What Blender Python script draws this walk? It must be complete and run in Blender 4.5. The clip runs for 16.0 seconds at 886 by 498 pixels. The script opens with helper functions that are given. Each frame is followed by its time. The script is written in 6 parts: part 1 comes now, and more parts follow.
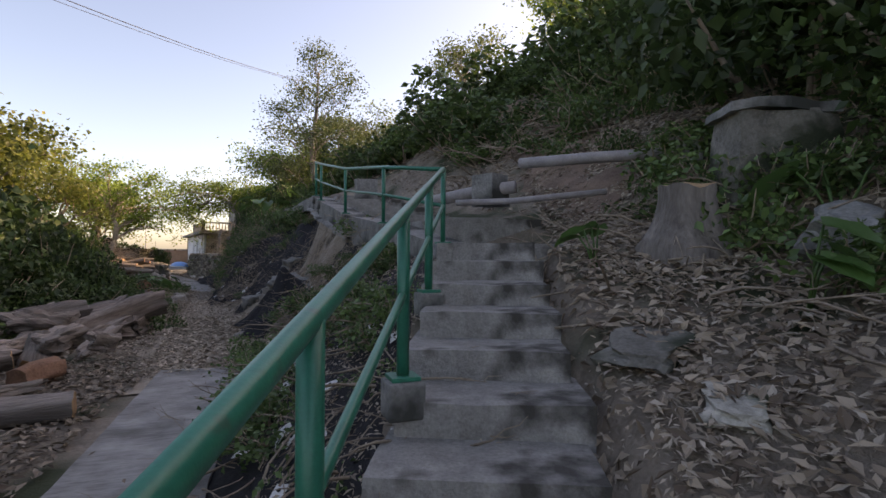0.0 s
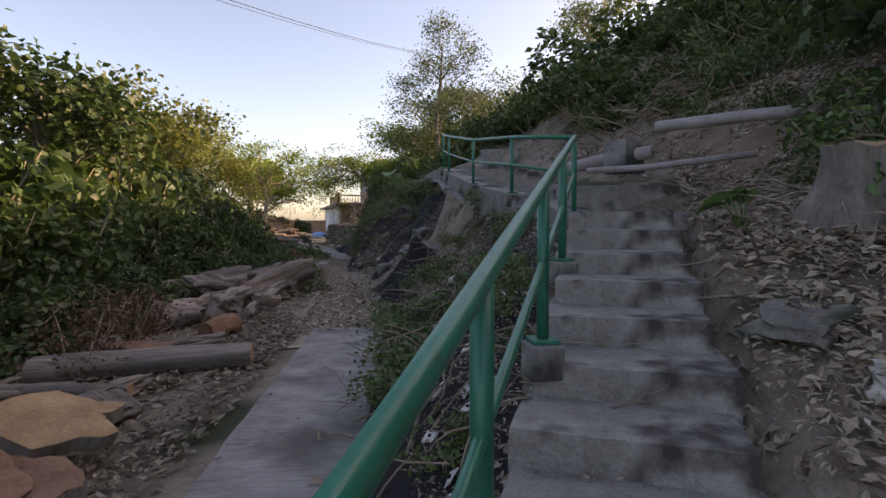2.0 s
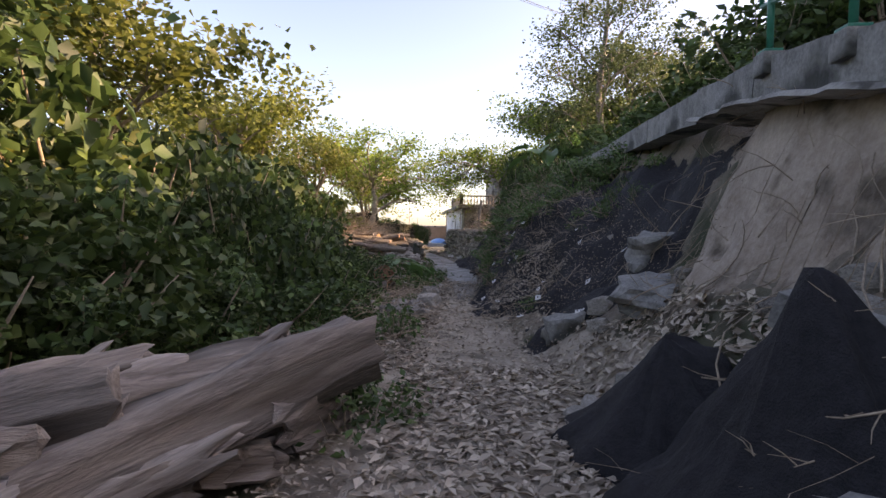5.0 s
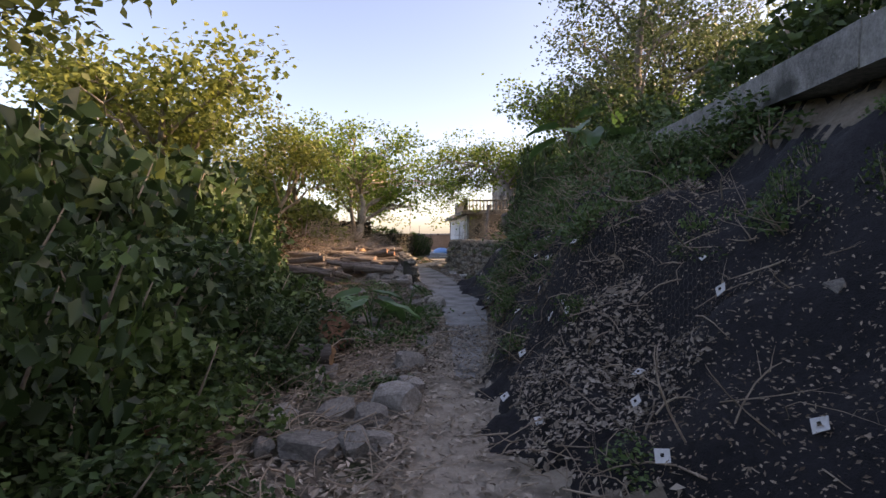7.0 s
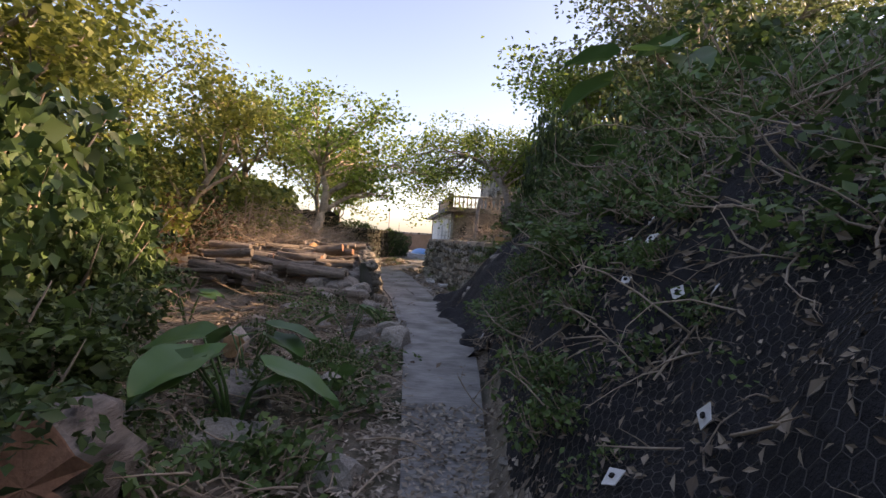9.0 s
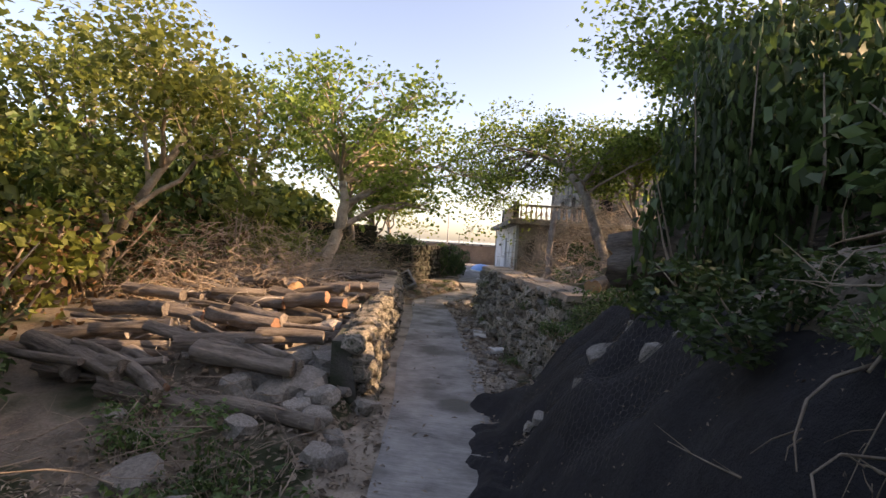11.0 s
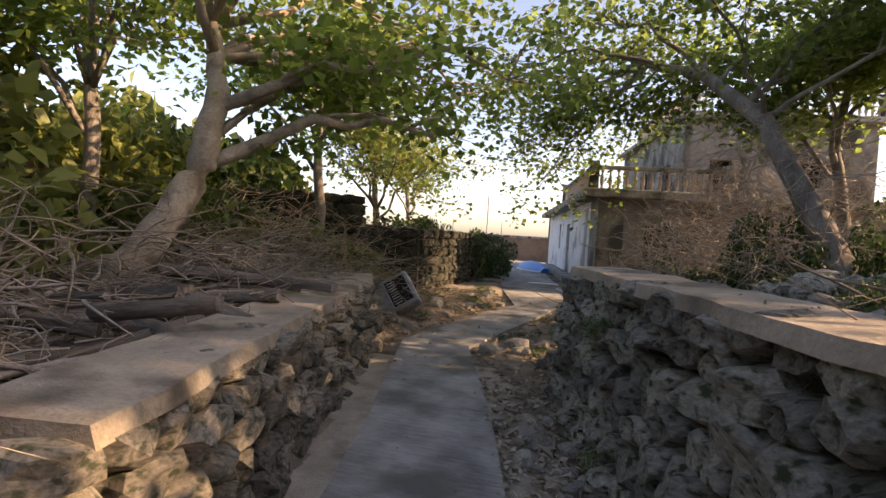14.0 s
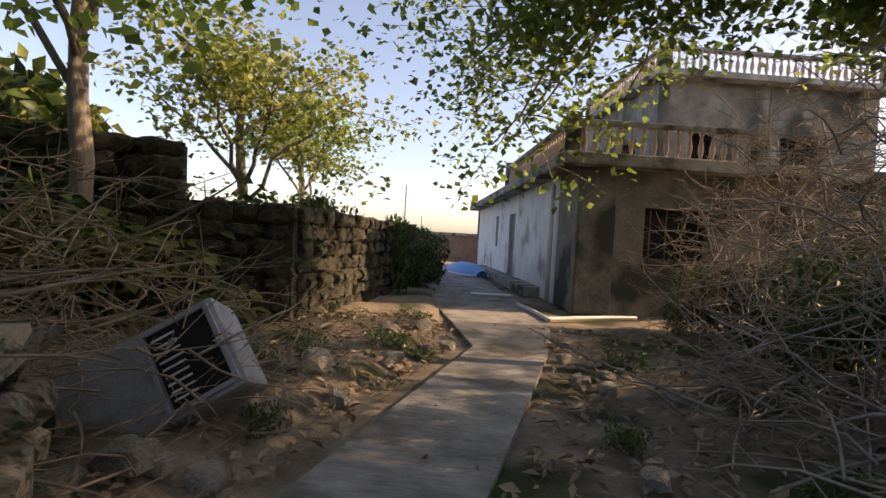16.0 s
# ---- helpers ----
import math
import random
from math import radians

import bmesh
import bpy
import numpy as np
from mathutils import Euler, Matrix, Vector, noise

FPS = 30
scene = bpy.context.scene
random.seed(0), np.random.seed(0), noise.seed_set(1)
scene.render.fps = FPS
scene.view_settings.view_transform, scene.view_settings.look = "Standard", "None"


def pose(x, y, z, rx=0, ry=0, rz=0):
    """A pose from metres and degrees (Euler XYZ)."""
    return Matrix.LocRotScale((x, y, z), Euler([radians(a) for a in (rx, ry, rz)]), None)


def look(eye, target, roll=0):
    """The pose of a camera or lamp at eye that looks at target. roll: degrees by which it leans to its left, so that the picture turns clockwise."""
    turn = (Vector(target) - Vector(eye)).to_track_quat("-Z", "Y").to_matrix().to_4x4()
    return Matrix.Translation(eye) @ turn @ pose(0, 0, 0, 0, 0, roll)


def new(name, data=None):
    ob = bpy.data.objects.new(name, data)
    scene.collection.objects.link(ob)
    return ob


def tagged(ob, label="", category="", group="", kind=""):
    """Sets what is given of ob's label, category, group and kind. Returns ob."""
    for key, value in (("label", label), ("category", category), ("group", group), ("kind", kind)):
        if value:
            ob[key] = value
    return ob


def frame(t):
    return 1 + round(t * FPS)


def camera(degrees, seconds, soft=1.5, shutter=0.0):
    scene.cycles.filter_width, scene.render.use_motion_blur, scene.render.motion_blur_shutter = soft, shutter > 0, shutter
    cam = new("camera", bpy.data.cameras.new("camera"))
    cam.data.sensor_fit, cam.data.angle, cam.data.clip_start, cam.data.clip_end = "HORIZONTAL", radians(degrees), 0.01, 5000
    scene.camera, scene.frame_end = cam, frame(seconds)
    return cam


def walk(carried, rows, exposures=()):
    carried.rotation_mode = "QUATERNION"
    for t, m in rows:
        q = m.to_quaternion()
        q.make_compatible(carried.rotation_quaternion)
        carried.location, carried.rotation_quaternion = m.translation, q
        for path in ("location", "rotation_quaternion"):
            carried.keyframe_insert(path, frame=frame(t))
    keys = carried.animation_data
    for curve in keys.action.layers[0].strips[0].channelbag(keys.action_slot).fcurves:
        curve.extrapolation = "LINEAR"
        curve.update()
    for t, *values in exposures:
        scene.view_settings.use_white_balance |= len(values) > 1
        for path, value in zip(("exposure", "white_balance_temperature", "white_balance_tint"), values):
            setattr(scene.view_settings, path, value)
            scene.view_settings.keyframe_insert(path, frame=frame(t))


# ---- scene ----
cam = camera(79.9, 16.0)
PATH = [
    (0, (1.797, -10.100, 1.206), (2.490, -8.224, 1.222), 0.3),
    (0.5, (1.765, -10.167, 1.219), (2.465, -8.295, 1.275), 0.5),
    (1, (1.754, -10.200, 1.216), (2.426, -8.317, 1.291), 0.5),
    (1.5, (1.744, -10.207, 1.219), (2.344, -8.299, 1.270), 0.0),
    (2, (1.697, -10.200, 1.210), (1.945, -8.217, 1.109), -0.2),
    (2.5, (1.450, -10.000, 1.162), (1.388, -8.013, 0.950), -0.9),
    (3, (1.434, -9.159, 1.193), (1.331, -7.175, 0.967), -1.4),
    (3.5, (1.494, -7.757, 1.195), (1.365, -5.772, 0.987), -1.8),
    (4, (1.485, -6.419, 1.099), (1.347, -4.429, 0.958), -1.5),
    (4.5, (1.489, -4.998, 1.099), (1.303, -3.010, 0.996), -0.5),
    (4.7, (1.406, -4.503, 1.094), (1.201, -2.515, 1.010), 0.7),
    (6.8, (1.066, -0.535, 1.274), (0.833, 1.451, 1.223), -0.8),
    (7, (1.088, -0.177, 1.271), (0.858, 1.809, 1.221), -0.3),
    (7.5, (1.018, 0.614, 1.157), (0.797, 2.601, 1.102), 0.4),
    (8, (0.908, 1.5, 1.193), (0.702, 3.489, 1.128), 1.0),
    (8.5, (0.875, 2.419, 1.126), (0.701, 4.41, 1.063), 1.5),
    (9, (0.819, 3.422, 1.188), (0.656, 5.415, 1.145), 3.3),
    (9.2, (0.785, 3.675, 1.19), (0.632, 5.668, 1.148), 4.0),
    (11.3, (0.543, 8.637, 1.69), (0.087, 10.584, 1.652), 3.4),
    (11.5, (0.393, 9.096, 1.678), (-0.081, 11.038, 1.634), 3.3),
    (12, (0.216, 10.21, 1.653), (-0.288, 12.144, 1.607), 3.2),
    (12.5, (-0.075, 11.492, 1.594), (-0.61, 13.418, 1.546), 3.0),
    (13, (-0.367, 12.753, 1.528), (-0.922, 14.674, 1.482), 3.1),
    (13.5, (-0.579, 13.934, 1.435), (-1.138, 15.854, 1.383), 3.3),
    (14, (-0.744, 15.204, 1.329), (-1.311, 17.121, 1.27), 3.5),
    (14.5, (-1.08, 16.392, 1.289), (-1.621, 18.317, 1.228), 2.9),
    (15, (-1.524, 17.523, 1.226), (-2.031, 19.456, 1.161), 3.1),
    (15.5, (-1.805, 18.612, 1.132), (-2.248, 20.562, 1.083), 1.7),
    (16, (-1.944, 19.881, 1.125), (-2.19, 21.865, 1.087), 3.4),
]
walk(cam, [(t, look(eye, target, roll)) for t, eye, target, roll in PATH], [(0, 1.45, 9500, 24), (2.5, 1.40, 9600, 25), (3.5, 1.85, 9500, 25), (4.5, 1.90, 9300, 26), (7, 1.60, 8700, 26), (9, 1.66, 8900, 26), (11.5, 1.66, 9300, 24), (13, 1.58, 9300, 24), (14.5, 1.60, 9100, 24), (16, 1.25, 8900, 23)])

# ---- light ----
SUN_EL, SUN_AZ = 26.0, 80.0  # degrees; azimuth clockwise from +y
world = bpy.data.worlds.new("sky")
scene.world = world
world.use_nodes = True
sky = world.node_tree.nodes.new("ShaderNodeTexSky")
sky.sky_type = "NISHITA"
sky.sun_disc = False
sky.sun_elevation, sky.sun_rotation = radians(SUN_EL), radians(SUN_AZ)
sky.air_density, sky.dust_density, sky.ozone_density = 0.75, 1.6, 2.0
back = world.node_tree.nodes["Background"]
back.inputs["Strength"].default_value = 0.15
world.node_tree.links.new(sky.outputs[0], back.inputs[0])
sun = new("sun", bpy.data.lights.new("sun", "SUN"))
sun.data.energy, sun.data.angle, sun.data.color = 3.4, radians(0.6), (1.0, 0.80, 0.58)
el, az = radians(SUN_EL), radians(SUN_AZ)
sun.matrix_world = look((math.sin(az) * math.cos(el) * 60, math.cos(az) * math.cos(el) * 60 + 10, math.sin(el) * 60), (0, 10, 0))


# ---- materials ----
def material(name, a, b, scale=6.0, rough=0.85, bump=0.3, fine=60.0, metal=0.0, spots=None, spot_scale=3.0, spot_at=0.6, per_object=0.0, stretch=(1, 1, 1), detail=6.0, brushed=None):
    """Two base colours mixed by coarse and fine noise, with a bump and, if given, stains of a third colour."""
    m = bpy.data.materials.new(name)
    m.use_nodes = True
    nt, nodes, link = m.node_tree, m.node_tree.nodes, m.node_tree.links.new
    bsdf = nodes["Principled BSDF"]
    tex = nodes.new("ShaderNodeTexCoord")
    mapping = nodes.new("ShaderNodeMapping")
    mapping.inputs["Scale"].default_value = stretch
    link(tex.outputs["Object"], mapping.inputs[0])
    coarse, fin = nodes.new("ShaderNodeTexNoise"), nodes.new("ShaderNodeTexNoise")
    for n, s, d in ((coarse, scale, detail), (fin, fine, 4.0)):
        n.inputs["Scale"].default_value = s
        n.inputs["Detail"].default_value = d
        n.inputs["Roughness"].default_value = 0.65
        link(mapping.outputs[0], n.inputs["Vector"])
    if brushed:
        lines = nodes.new("ShaderNodeMapping")
        lines.inputs["Scale"].default_value = brushed
        link(tex.outputs["Object"], lines.inputs[0])
        link(lines.outputs[0], fin.inputs["Vector"])
    add = nodes.new("ShaderNodeMath")
    add.operation = "MULTIPLY_ADD"
    link(fin.outputs[0], add.inputs[0])
    add.inputs[1].default_value = 0.5
    link(coarse.outputs[0], add.inputs[2])
    ramp = nodes.new("ShaderNodeMapRange")
    ramp.inputs[1].default_value, ramp.inputs[2].default_value = 0.55, 0.95
    link(add.outputs[0], ramp.inputs[0])
    mix = nodes.new("ShaderNodeMix")
    mix.data_type = "RGBA"
    mix.inputs[6].default_value, mix.inputs[7].default_value = (*a, 1), (*b, 1)
    link(ramp.outputs[0], mix.inputs[0])
    colour = mix.outputs[2]
    if spots:
        sp = nodes.new("ShaderNodeTexNoise")
        sp.inputs["Scale"].default_value, sp.inputs["Detail"].default_value = spot_scale, 8.0
        link(mapping.outputs[0], sp.inputs["Vector"])
        r2 = nodes.new("ShaderNodeMapRange")
        r2.inputs[1].default_value, r2.inputs[2].default_value = spot_at - 0.06, spot_at + 0.06
        link(sp.outputs[0], r2.inputs[0])
        m2 = nodes.new("ShaderNodeMix")
        m2.data_type = "RGBA"
        m2.inputs[7].default_value = (*spots, 1)
        link(r2.outputs[0], m2.inputs[0])
        link(colour, m2.inputs[6])
        colour = m2.outputs[2]
    if per_object:
        info = nodes.new("ShaderNodeObjectInfo")
        hsv = nodes.new("ShaderNodeHueSaturation")
        r3 = nodes.new("ShaderNodeMapRange")
        r3.inputs[3].default_value, r3.inputs[4].default_value = 1 - per_object, 1 + per_object
        link(info.outputs["Random"], r3.inputs[0])
        link(r3.outputs[0], hsv.inputs["Value"])
        link(colour, hsv.inputs["Color"])
        colour = hsv.outputs[0]
    link(colour, bsdf.inputs["Base Color"])
    bsdf.inputs["Roughness"].default_value = rough
    bsdf.inputs["Metallic"].default_value = metal
    if bump:
        bp = nodes.new("ShaderNodeBump")
        bp.inputs["Strength"].default_value = bump
        bp.inputs["Distance"].default_value = 0.03
        link(add.outputs[0], bp.inputs["Height"])
        link(bp.outputs[0], bsdf.inputs["Normal"])
    return m


def leaf_material(name, dark, light, translucent=0.35, rough=0.5):
    """Leaves: colour varies from leaf to leaf, and light passes through in part."""
    m = bpy.data.materials.new(name)
    m.use_nodes = True
    nodes, link = m.node_tree.nodes, m.node_tree.links.new
    bsdf, out = nodes["Principled BSDF"], nodes["Material Output"]
    geo, info = nodes.new("ShaderNodeNewGeometry"), nodes.new("ShaderNodeObjectInfo")
    mix = nodes.new("ShaderNodeMix")
    mix.data_type = "RGBA"
    mix.inputs[6].default_value, mix.inputs[7].default_value = (*dark, 1), (*light, 1)
    link(geo.outputs["Random Per Island"], mix.inputs[0])
    hsv = nodes.new("ShaderNodeHueSaturation")
    rng = nodes.new("ShaderNodeMapRange")
    rng.inputs[3].default_value, rng.inputs[4].default_value = 0.75, 1.25
    link(info.outputs["Random"], rng.inputs[0])
    link(rng.outputs[0], hsv.inputs["Value"])
    link(mix.outputs[2], hsv.inputs["Color"])
    link(hsv.outputs[0], bsdf.inputs["Base Color"])
    bsdf.inputs["Roughness"].default_value = rough
    tr = nodes.new("ShaderNodeBsdfTranslucent")
    link(hsv.outputs[0], tr.inputs[0])
    ms = nodes.new("ShaderNodeMixShader")
    ms.inputs[0].default_value = translucent
    link(bsdf.outputs[0], ms.inputs[1])
    link(tr.outputs[0], ms.inputs[2])
    link(ms.outputs[0], out.inputs[0])
    return m


def plain(name, colour, rough=0.5, metal=0.0):
    return material(name, tuple(c * 0.85 for c in colour), tuple(min(1, c * 1.1) for c in colour), 9, rough, 0.05, 80, metal)


SOIL = material("soil", (0.13, 0.105, 0.08), (0.33, 0.27, 0.21), 2.2, 0.95, 0.9, 40, spots=(0.035, 0.045, 0.018), spot_scale=1.1, spot_at=0.55)
EARTH = material("bare_earth", (0.28, 0.215, 0.165), (0.52, 0.43, 0.35), 2.0, 0.95, 0.9, 25, spots=(0.11, 0.085, 0.06), spot_scale=2.5, spot_at=0.58)
DIRT = material("trodden_dirt", (0.26, 0.21, 0.16), (0.47, 0.40, 0.32), 3.0, 0.95, 0.7, 50, spots=(0.15, 0.125, 0.095), spot_scale=2.0, spot_at=0.6)
CONCRETE = material("concrete", (0.20, 0.19, 0.175), (0.45, 0.43, 0.40), 4.0, 0.9, 0.8, 70, spots=(0.075, 0.07, 0.06), spot_scale=3.2, spot_at=0.57)
PATH_CONCRETE = material("brushed_concrete", (0.16, 0.155, 0.145), (0.41, 0.395, 0.375), 2.5, 0.88, 1.0, 60, spots=(0.13, 0.125, 0.11), spot_scale=1.2, spot_at=0.6, brushed=(0.10, 0.62, 1))
OLD_CONCRETE = material("weathered_concrete", (0.12, 0.12, 0.112), (0.42, 0.41, 0.385), 1.8, 0.9, 0.5, 40, spots=(0.05, 0.052, 0.045), spot_scale=1.6, spot_at=0.55)
STONE = material("wall_stone", (0.10, 0.09, 0.075), (0.36, 0.32, 0.26), 5.0, 0.9, 0.6, 50, spots=(0.05, 0.06, 0.035), spot_scale=3.0, spot_at=0.58, per_object=0.35)
STONE_DARK = material("mossy_stone", (0.16, 0.15, 0.125), (0.47, 0.44, 0.38), 4.0, 0.9, 0.8, 45, spots=(0.045, 0.06, 0.03), spot_scale=2.2, spot_at=0.56, per_object=0.45)
# stone base taken near black to carry the canopy's shade, with mossy spots
OLD_STONE = material("shade_dark_stone", (0.022, 0.020, 0.017), (0.10, 0.09, 0.075), 4.0, 0.95, 0.7, 45, spots=(0.02, 0.028, 0.012), spot_scale=2.2, spot_at=0.52, per_object=0.4)
MORTAR = material("dark_mortar", (0.06, 0.058, 0.05), (0.16, 0.15, 0.13), 4.0, 0.95, 0.6, 50, spots=(0.035, 0.045, 0.025), spot_scale=2.0, spot_at=0.55)
GREEN_PAINT = material("green_paint", (0.002, 0.135, 0.085), (0.004, 0.20, 0.13), 8.0, 0.36, 0.06, 120, spots=(0.06, 0.10, 0.075), spot_scale=14, spot_at=0.72)
BARK = material("grey_bark", (0.12, 0.10, 0.085), (0.34, 0.30, 0.26), 6.0, 0.9, 0.8, 40, stretch=(1, 1, 0.3), per_object=0.2)
PALE_BARK = material("pale_bark", (0.26, 0.20, 0.14), (0.50, 0.41, 0.31), 5.0, 0.8, 0.4, 40, spots=(0.16, 0.13, 0.10), spot_scale=4, spot_at=0.6)
DEAD_WOOD = material("weathered_stump", (0.12, 0.10, 0.085), (0.38, 0.33, 0.285), 4.0, 0.9, 0.9, 45, stretch=(1, 1, 0.2), per_object=0.25)
LOG_WOOD = material("weathered_log", (0.13, 0.105, 0.09), (0.44, 0.38, 0.335), 4.0, 0.9, 0.9, 40, stretch=(0.15, 1.6, 1.6), per_object=0.3, spots=(0.09, 0.07, 0.055), spot_scale=2.5, spot_at=0.6)
LOG_BARK = material("log_bark", (0.075, 0.06, 0.048), (0.28, 0.235, 0.195), 6.0, 0.9, 0.9, 40, stretch=(0.3, 1.4, 1.4), per_object=0.35)
CUT_WOOD = material("cut_wood", (0.26, 0.15, 0.075), (0.50, 0.32, 0.175), 5.0, 0.8, 0.3, 60, spots=(0.25, 0.14, 0.07), spot_scale=3, spot_at=0.62)
RED_WOOD = material("red_cut_wood", (0.17, 0.085, 0.05), (0.33, 0.175, 0.11), 6.0, 0.85, 0.4, 50)
TWIG = material("dry_twig", (0.20, 0.15, 0.11), (0.46, 0.37, 0.28), 8.0, 0.9, 0.2, 60, per_object=0.2)
BLACK_MAT = material("black_netting", (0.006, 0.006, 0.008), (0.022, 0.022, 0.027), 18, 0.85, 0.8, 130)
WIRE = plain("dull_wire", (0.10, 0.095, 0.09), 0.6, 0.5)
CABLE = plain("black_cable", (0.02, 0.02, 0.022), 0.6)
TAG = plain("white_tag", (0.70, 0.70, 0.68), 0.6)
PIPE = material("grey_pipe", (0.22, 0.20, 0.20), (0.40, 0.37, 0.36), 5, 0.6, 0.15, 60)
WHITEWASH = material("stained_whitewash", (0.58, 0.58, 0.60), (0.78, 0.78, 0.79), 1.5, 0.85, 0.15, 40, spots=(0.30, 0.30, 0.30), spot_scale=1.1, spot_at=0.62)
# mould stains on a base darkened to hold the shade of the unlit side
PLASTER = material("shaded_mouldy_plaster", (0.10, 0.095, 0.082), (0.32, 0.30, 0.265), 1.2, 0.9, 0.3, 30, spots=(0.05, 0.05, 0.042), spot_scale=0.9, spot_at=0.55)
TERRACOTTA = material("baluster_paint", (0.42, 0.30, 0.22), (0.62, 0.48, 0.38), 5, 0.8, 0.2, 50)
# near-black that paints shade inside windows and openings; tag pins use it too
DARK = plain("black_fill", (0.012, 0.012, 0.012), 0.9)
DOOR_PAINT = plain("grey_door", (0.12, 0.12, 0.13), 0.6)
TARP = plain("blue_tarpaulin", (0.10, 0.34, 0.75), 0.45)
METAL = material("dented_metal", (0.26, 0.27, 0.285), (0.44, 0.45, 0.47), 4, 0.5, 0.15, 60, 0.35, spots=(0.13, 0.10, 0.08), spot_scale=2.5, spot_at=0.68)
RUST = material("rusty_metal", (0.10, 0.05, 0.03), (0.28, 0.15, 0.09), 8, 0.8, 0.3, 60)
CHIP = material("wood_chips", (0.16, 0.115, 0.08), (0.46, 0.37, 0.28), 9, 0.9, 0.2, 60)
RUBBLE = material("rubble", (0.17, 0.155, 0.135), (0.42, 0.385, 0.34), 6, 0.9, 0.6, 40, per_object=0.3)
WATER = plain("sea_water", (0.30, 0.36, 0.40), 0.12)
LEAF_DARK = leaf_material("leaf_dark", (0.024, 0.048, 0.015), (0.085, 0.15, 0.045))
LEAF_MID = leaf_material("leaf_mid", (0.03, 0.06, 0.014), (0.12, 0.19, 0.05))
LEAF_YELLOW = leaf_material("leaf_yellow", (0.08, 0.105, 0.022), (0.28, 0.31, 0.08), 0.5)
LEAF_BROWN = leaf_material("leaf_dry", (0.07, 0.04, 0.02), (0.24, 0.14, 0.07), 0.25)
LEAF_FERN = leaf_material("leaf_herb", (0.035, 0.075, 0.022), (0.13, 0.22, 0.065), 0.3)
LEAF_TARO = leaf_material("leaf_broad", (0.05, 0.12, 0.035), (0.10, 0.21, 0.06), 0.35, 0.4)
LITTER = leaf_material("leaf_litter", (0.09, 0.06, 0.04), (0.44, 0.35, 0.26), 0.05, 0.8)


# ---- mesh helpers ----
def mesh(name, verts, faces, mat, smooth=False):
    me = bpy.data.meshes.new(name)
    me.from_pydata([tuple(v) for v in verts], [], [tuple(f) for f in faces])
    me.materials.append(mat)
    if smooth:
        me.polygons.foreach_set("use_smooth", [True] * len(me.polygons))
    me.update()
    return me


def part(name, me, parent, label="", m=None):
    """Links a mesh as one object under a thing or a part, at its place in the parent."""
    ob = new(name, me)
    ob.parent = parent
    if m is not None:
        ob.matrix_local = m
    if label:
        tagged(ob, label)
    return ob


def thing(name, label, category, m=None, group="", kind="", me=None):
    ob = tagged(new(name, me), label, category, group, kind)
    if m is not None:
        ob.matrix_world = m
    return ob


def from_bm(name, bm, mat, smooth=False):
    me = bpy.data.meshes.new(name)
    bm.to_mesh(me)
    bm.free()
    me.materials.append(mat)
    if smooth:
        me.polygons.foreach_set("use_smooth", [True] * len(me.polygons))
    return me


def box(name, size, mat, bevel=0.01, centre=(0, 0, 0), rough=0.0, seed=0):
    """A bevelled box, its corners pushed about where it is rough."""
    bm = bmesh.new()
    bmesh.ops.create_cube(bm, size=1.0)
    if rough:
        bmesh.ops.subdivide_edges(bm, edges=bm.edges[:], cuts=3, use_grid_fill=True)
    for v in bm.verts:
        v.co = Vector((v.co.x * size[0], v.co.y * size[1], v.co.z * size[2]))
    if rough:
        for v in bm.verts:
            n = noise.noise_vector(v.co * 3.1 + Vector((seed * 7.3, 0, 0)))
            v.co += n * rough
    elif bevel:
        bmesh.ops.bevel(bm, geom=bm.edges[:], offset=bevel, segments=2, affect="EDGES", profile=0.6)
    for v in bm.verts:
        v.co += Vector(centre)
    return from_bm(name, bm, mat)


def tube(points, radii, sides=8, caps=True, twist=0.0, ridges=0.0):
    """Verts and faces of a tube along points, with a radius at each."""
    pts = [Vector(p) for p in points]
    verts, faces = [], []
    for i, p in enumerate(pts):
        d = (pts[min(i + 1, len(pts) - 1)] - pts[max(i - 1, 0)]).normalized()
        side = d.cross(Vector((0, 0, 1)) if abs(d.z) < 0.9 else Vector((1, 0, 0))).normalized()
        up = side.cross(d)
        for k in range(sides):
            a = 2 * math.pi * k / sides + twist * i
            r = radii[i] * (1 + ridges * noise.noise(Vector((math.cos(a) * 2, math.sin(a) * 2, i * 0.4 + p.x * 3))))
            verts.append(p + side * math.cos(a) * r + up * math.sin(a) * r)
    for i in range(len(pts) - 1):
        for k in range(sides):
            a, b = i * sides + k, i * sides + (k + 1) % sides
            faces.append((a, b, b + sides, a + sides))
    if caps:
        faces.append(tuple(range(sides))[::-1])
        faces.append(tuple(range((len(pts) - 1) * sides, len(pts) * sides)))
    return verts, faces


def join(pieces):
    verts, faces = [], []
    for v, f in pieces:
        n = len(verts)
        verts += list(v)
        faces += [tuple(i + n for i in q) for q in f]
    return verts, faces


def rock_mesh(name, size, mat, seed, subdiv=2, jag=0.35, flat=0.0):
    bm = bmesh.new()
    bmesh.ops.create_icosphere(bm, subdivisions=subdiv, radius=1.0)
    for v in bm.verts:
        c = v.co.copy()
        c = Vector((max(-0.72, min(0.72, c.x)), max(-0.72, min(0.72, c.y)), max(-0.72, min(0.72, c.z)))) * 1.25
        n = noise.noise(c * 1.3 + Vector((seed * 5.7, seed * 1.3, 0)))
        c *= 1 + jag * n
        v.co = Vector((c.x * size[0], c.y * size[1], c.z * size[2]))
    return from_bm(name, bm, mat, False)


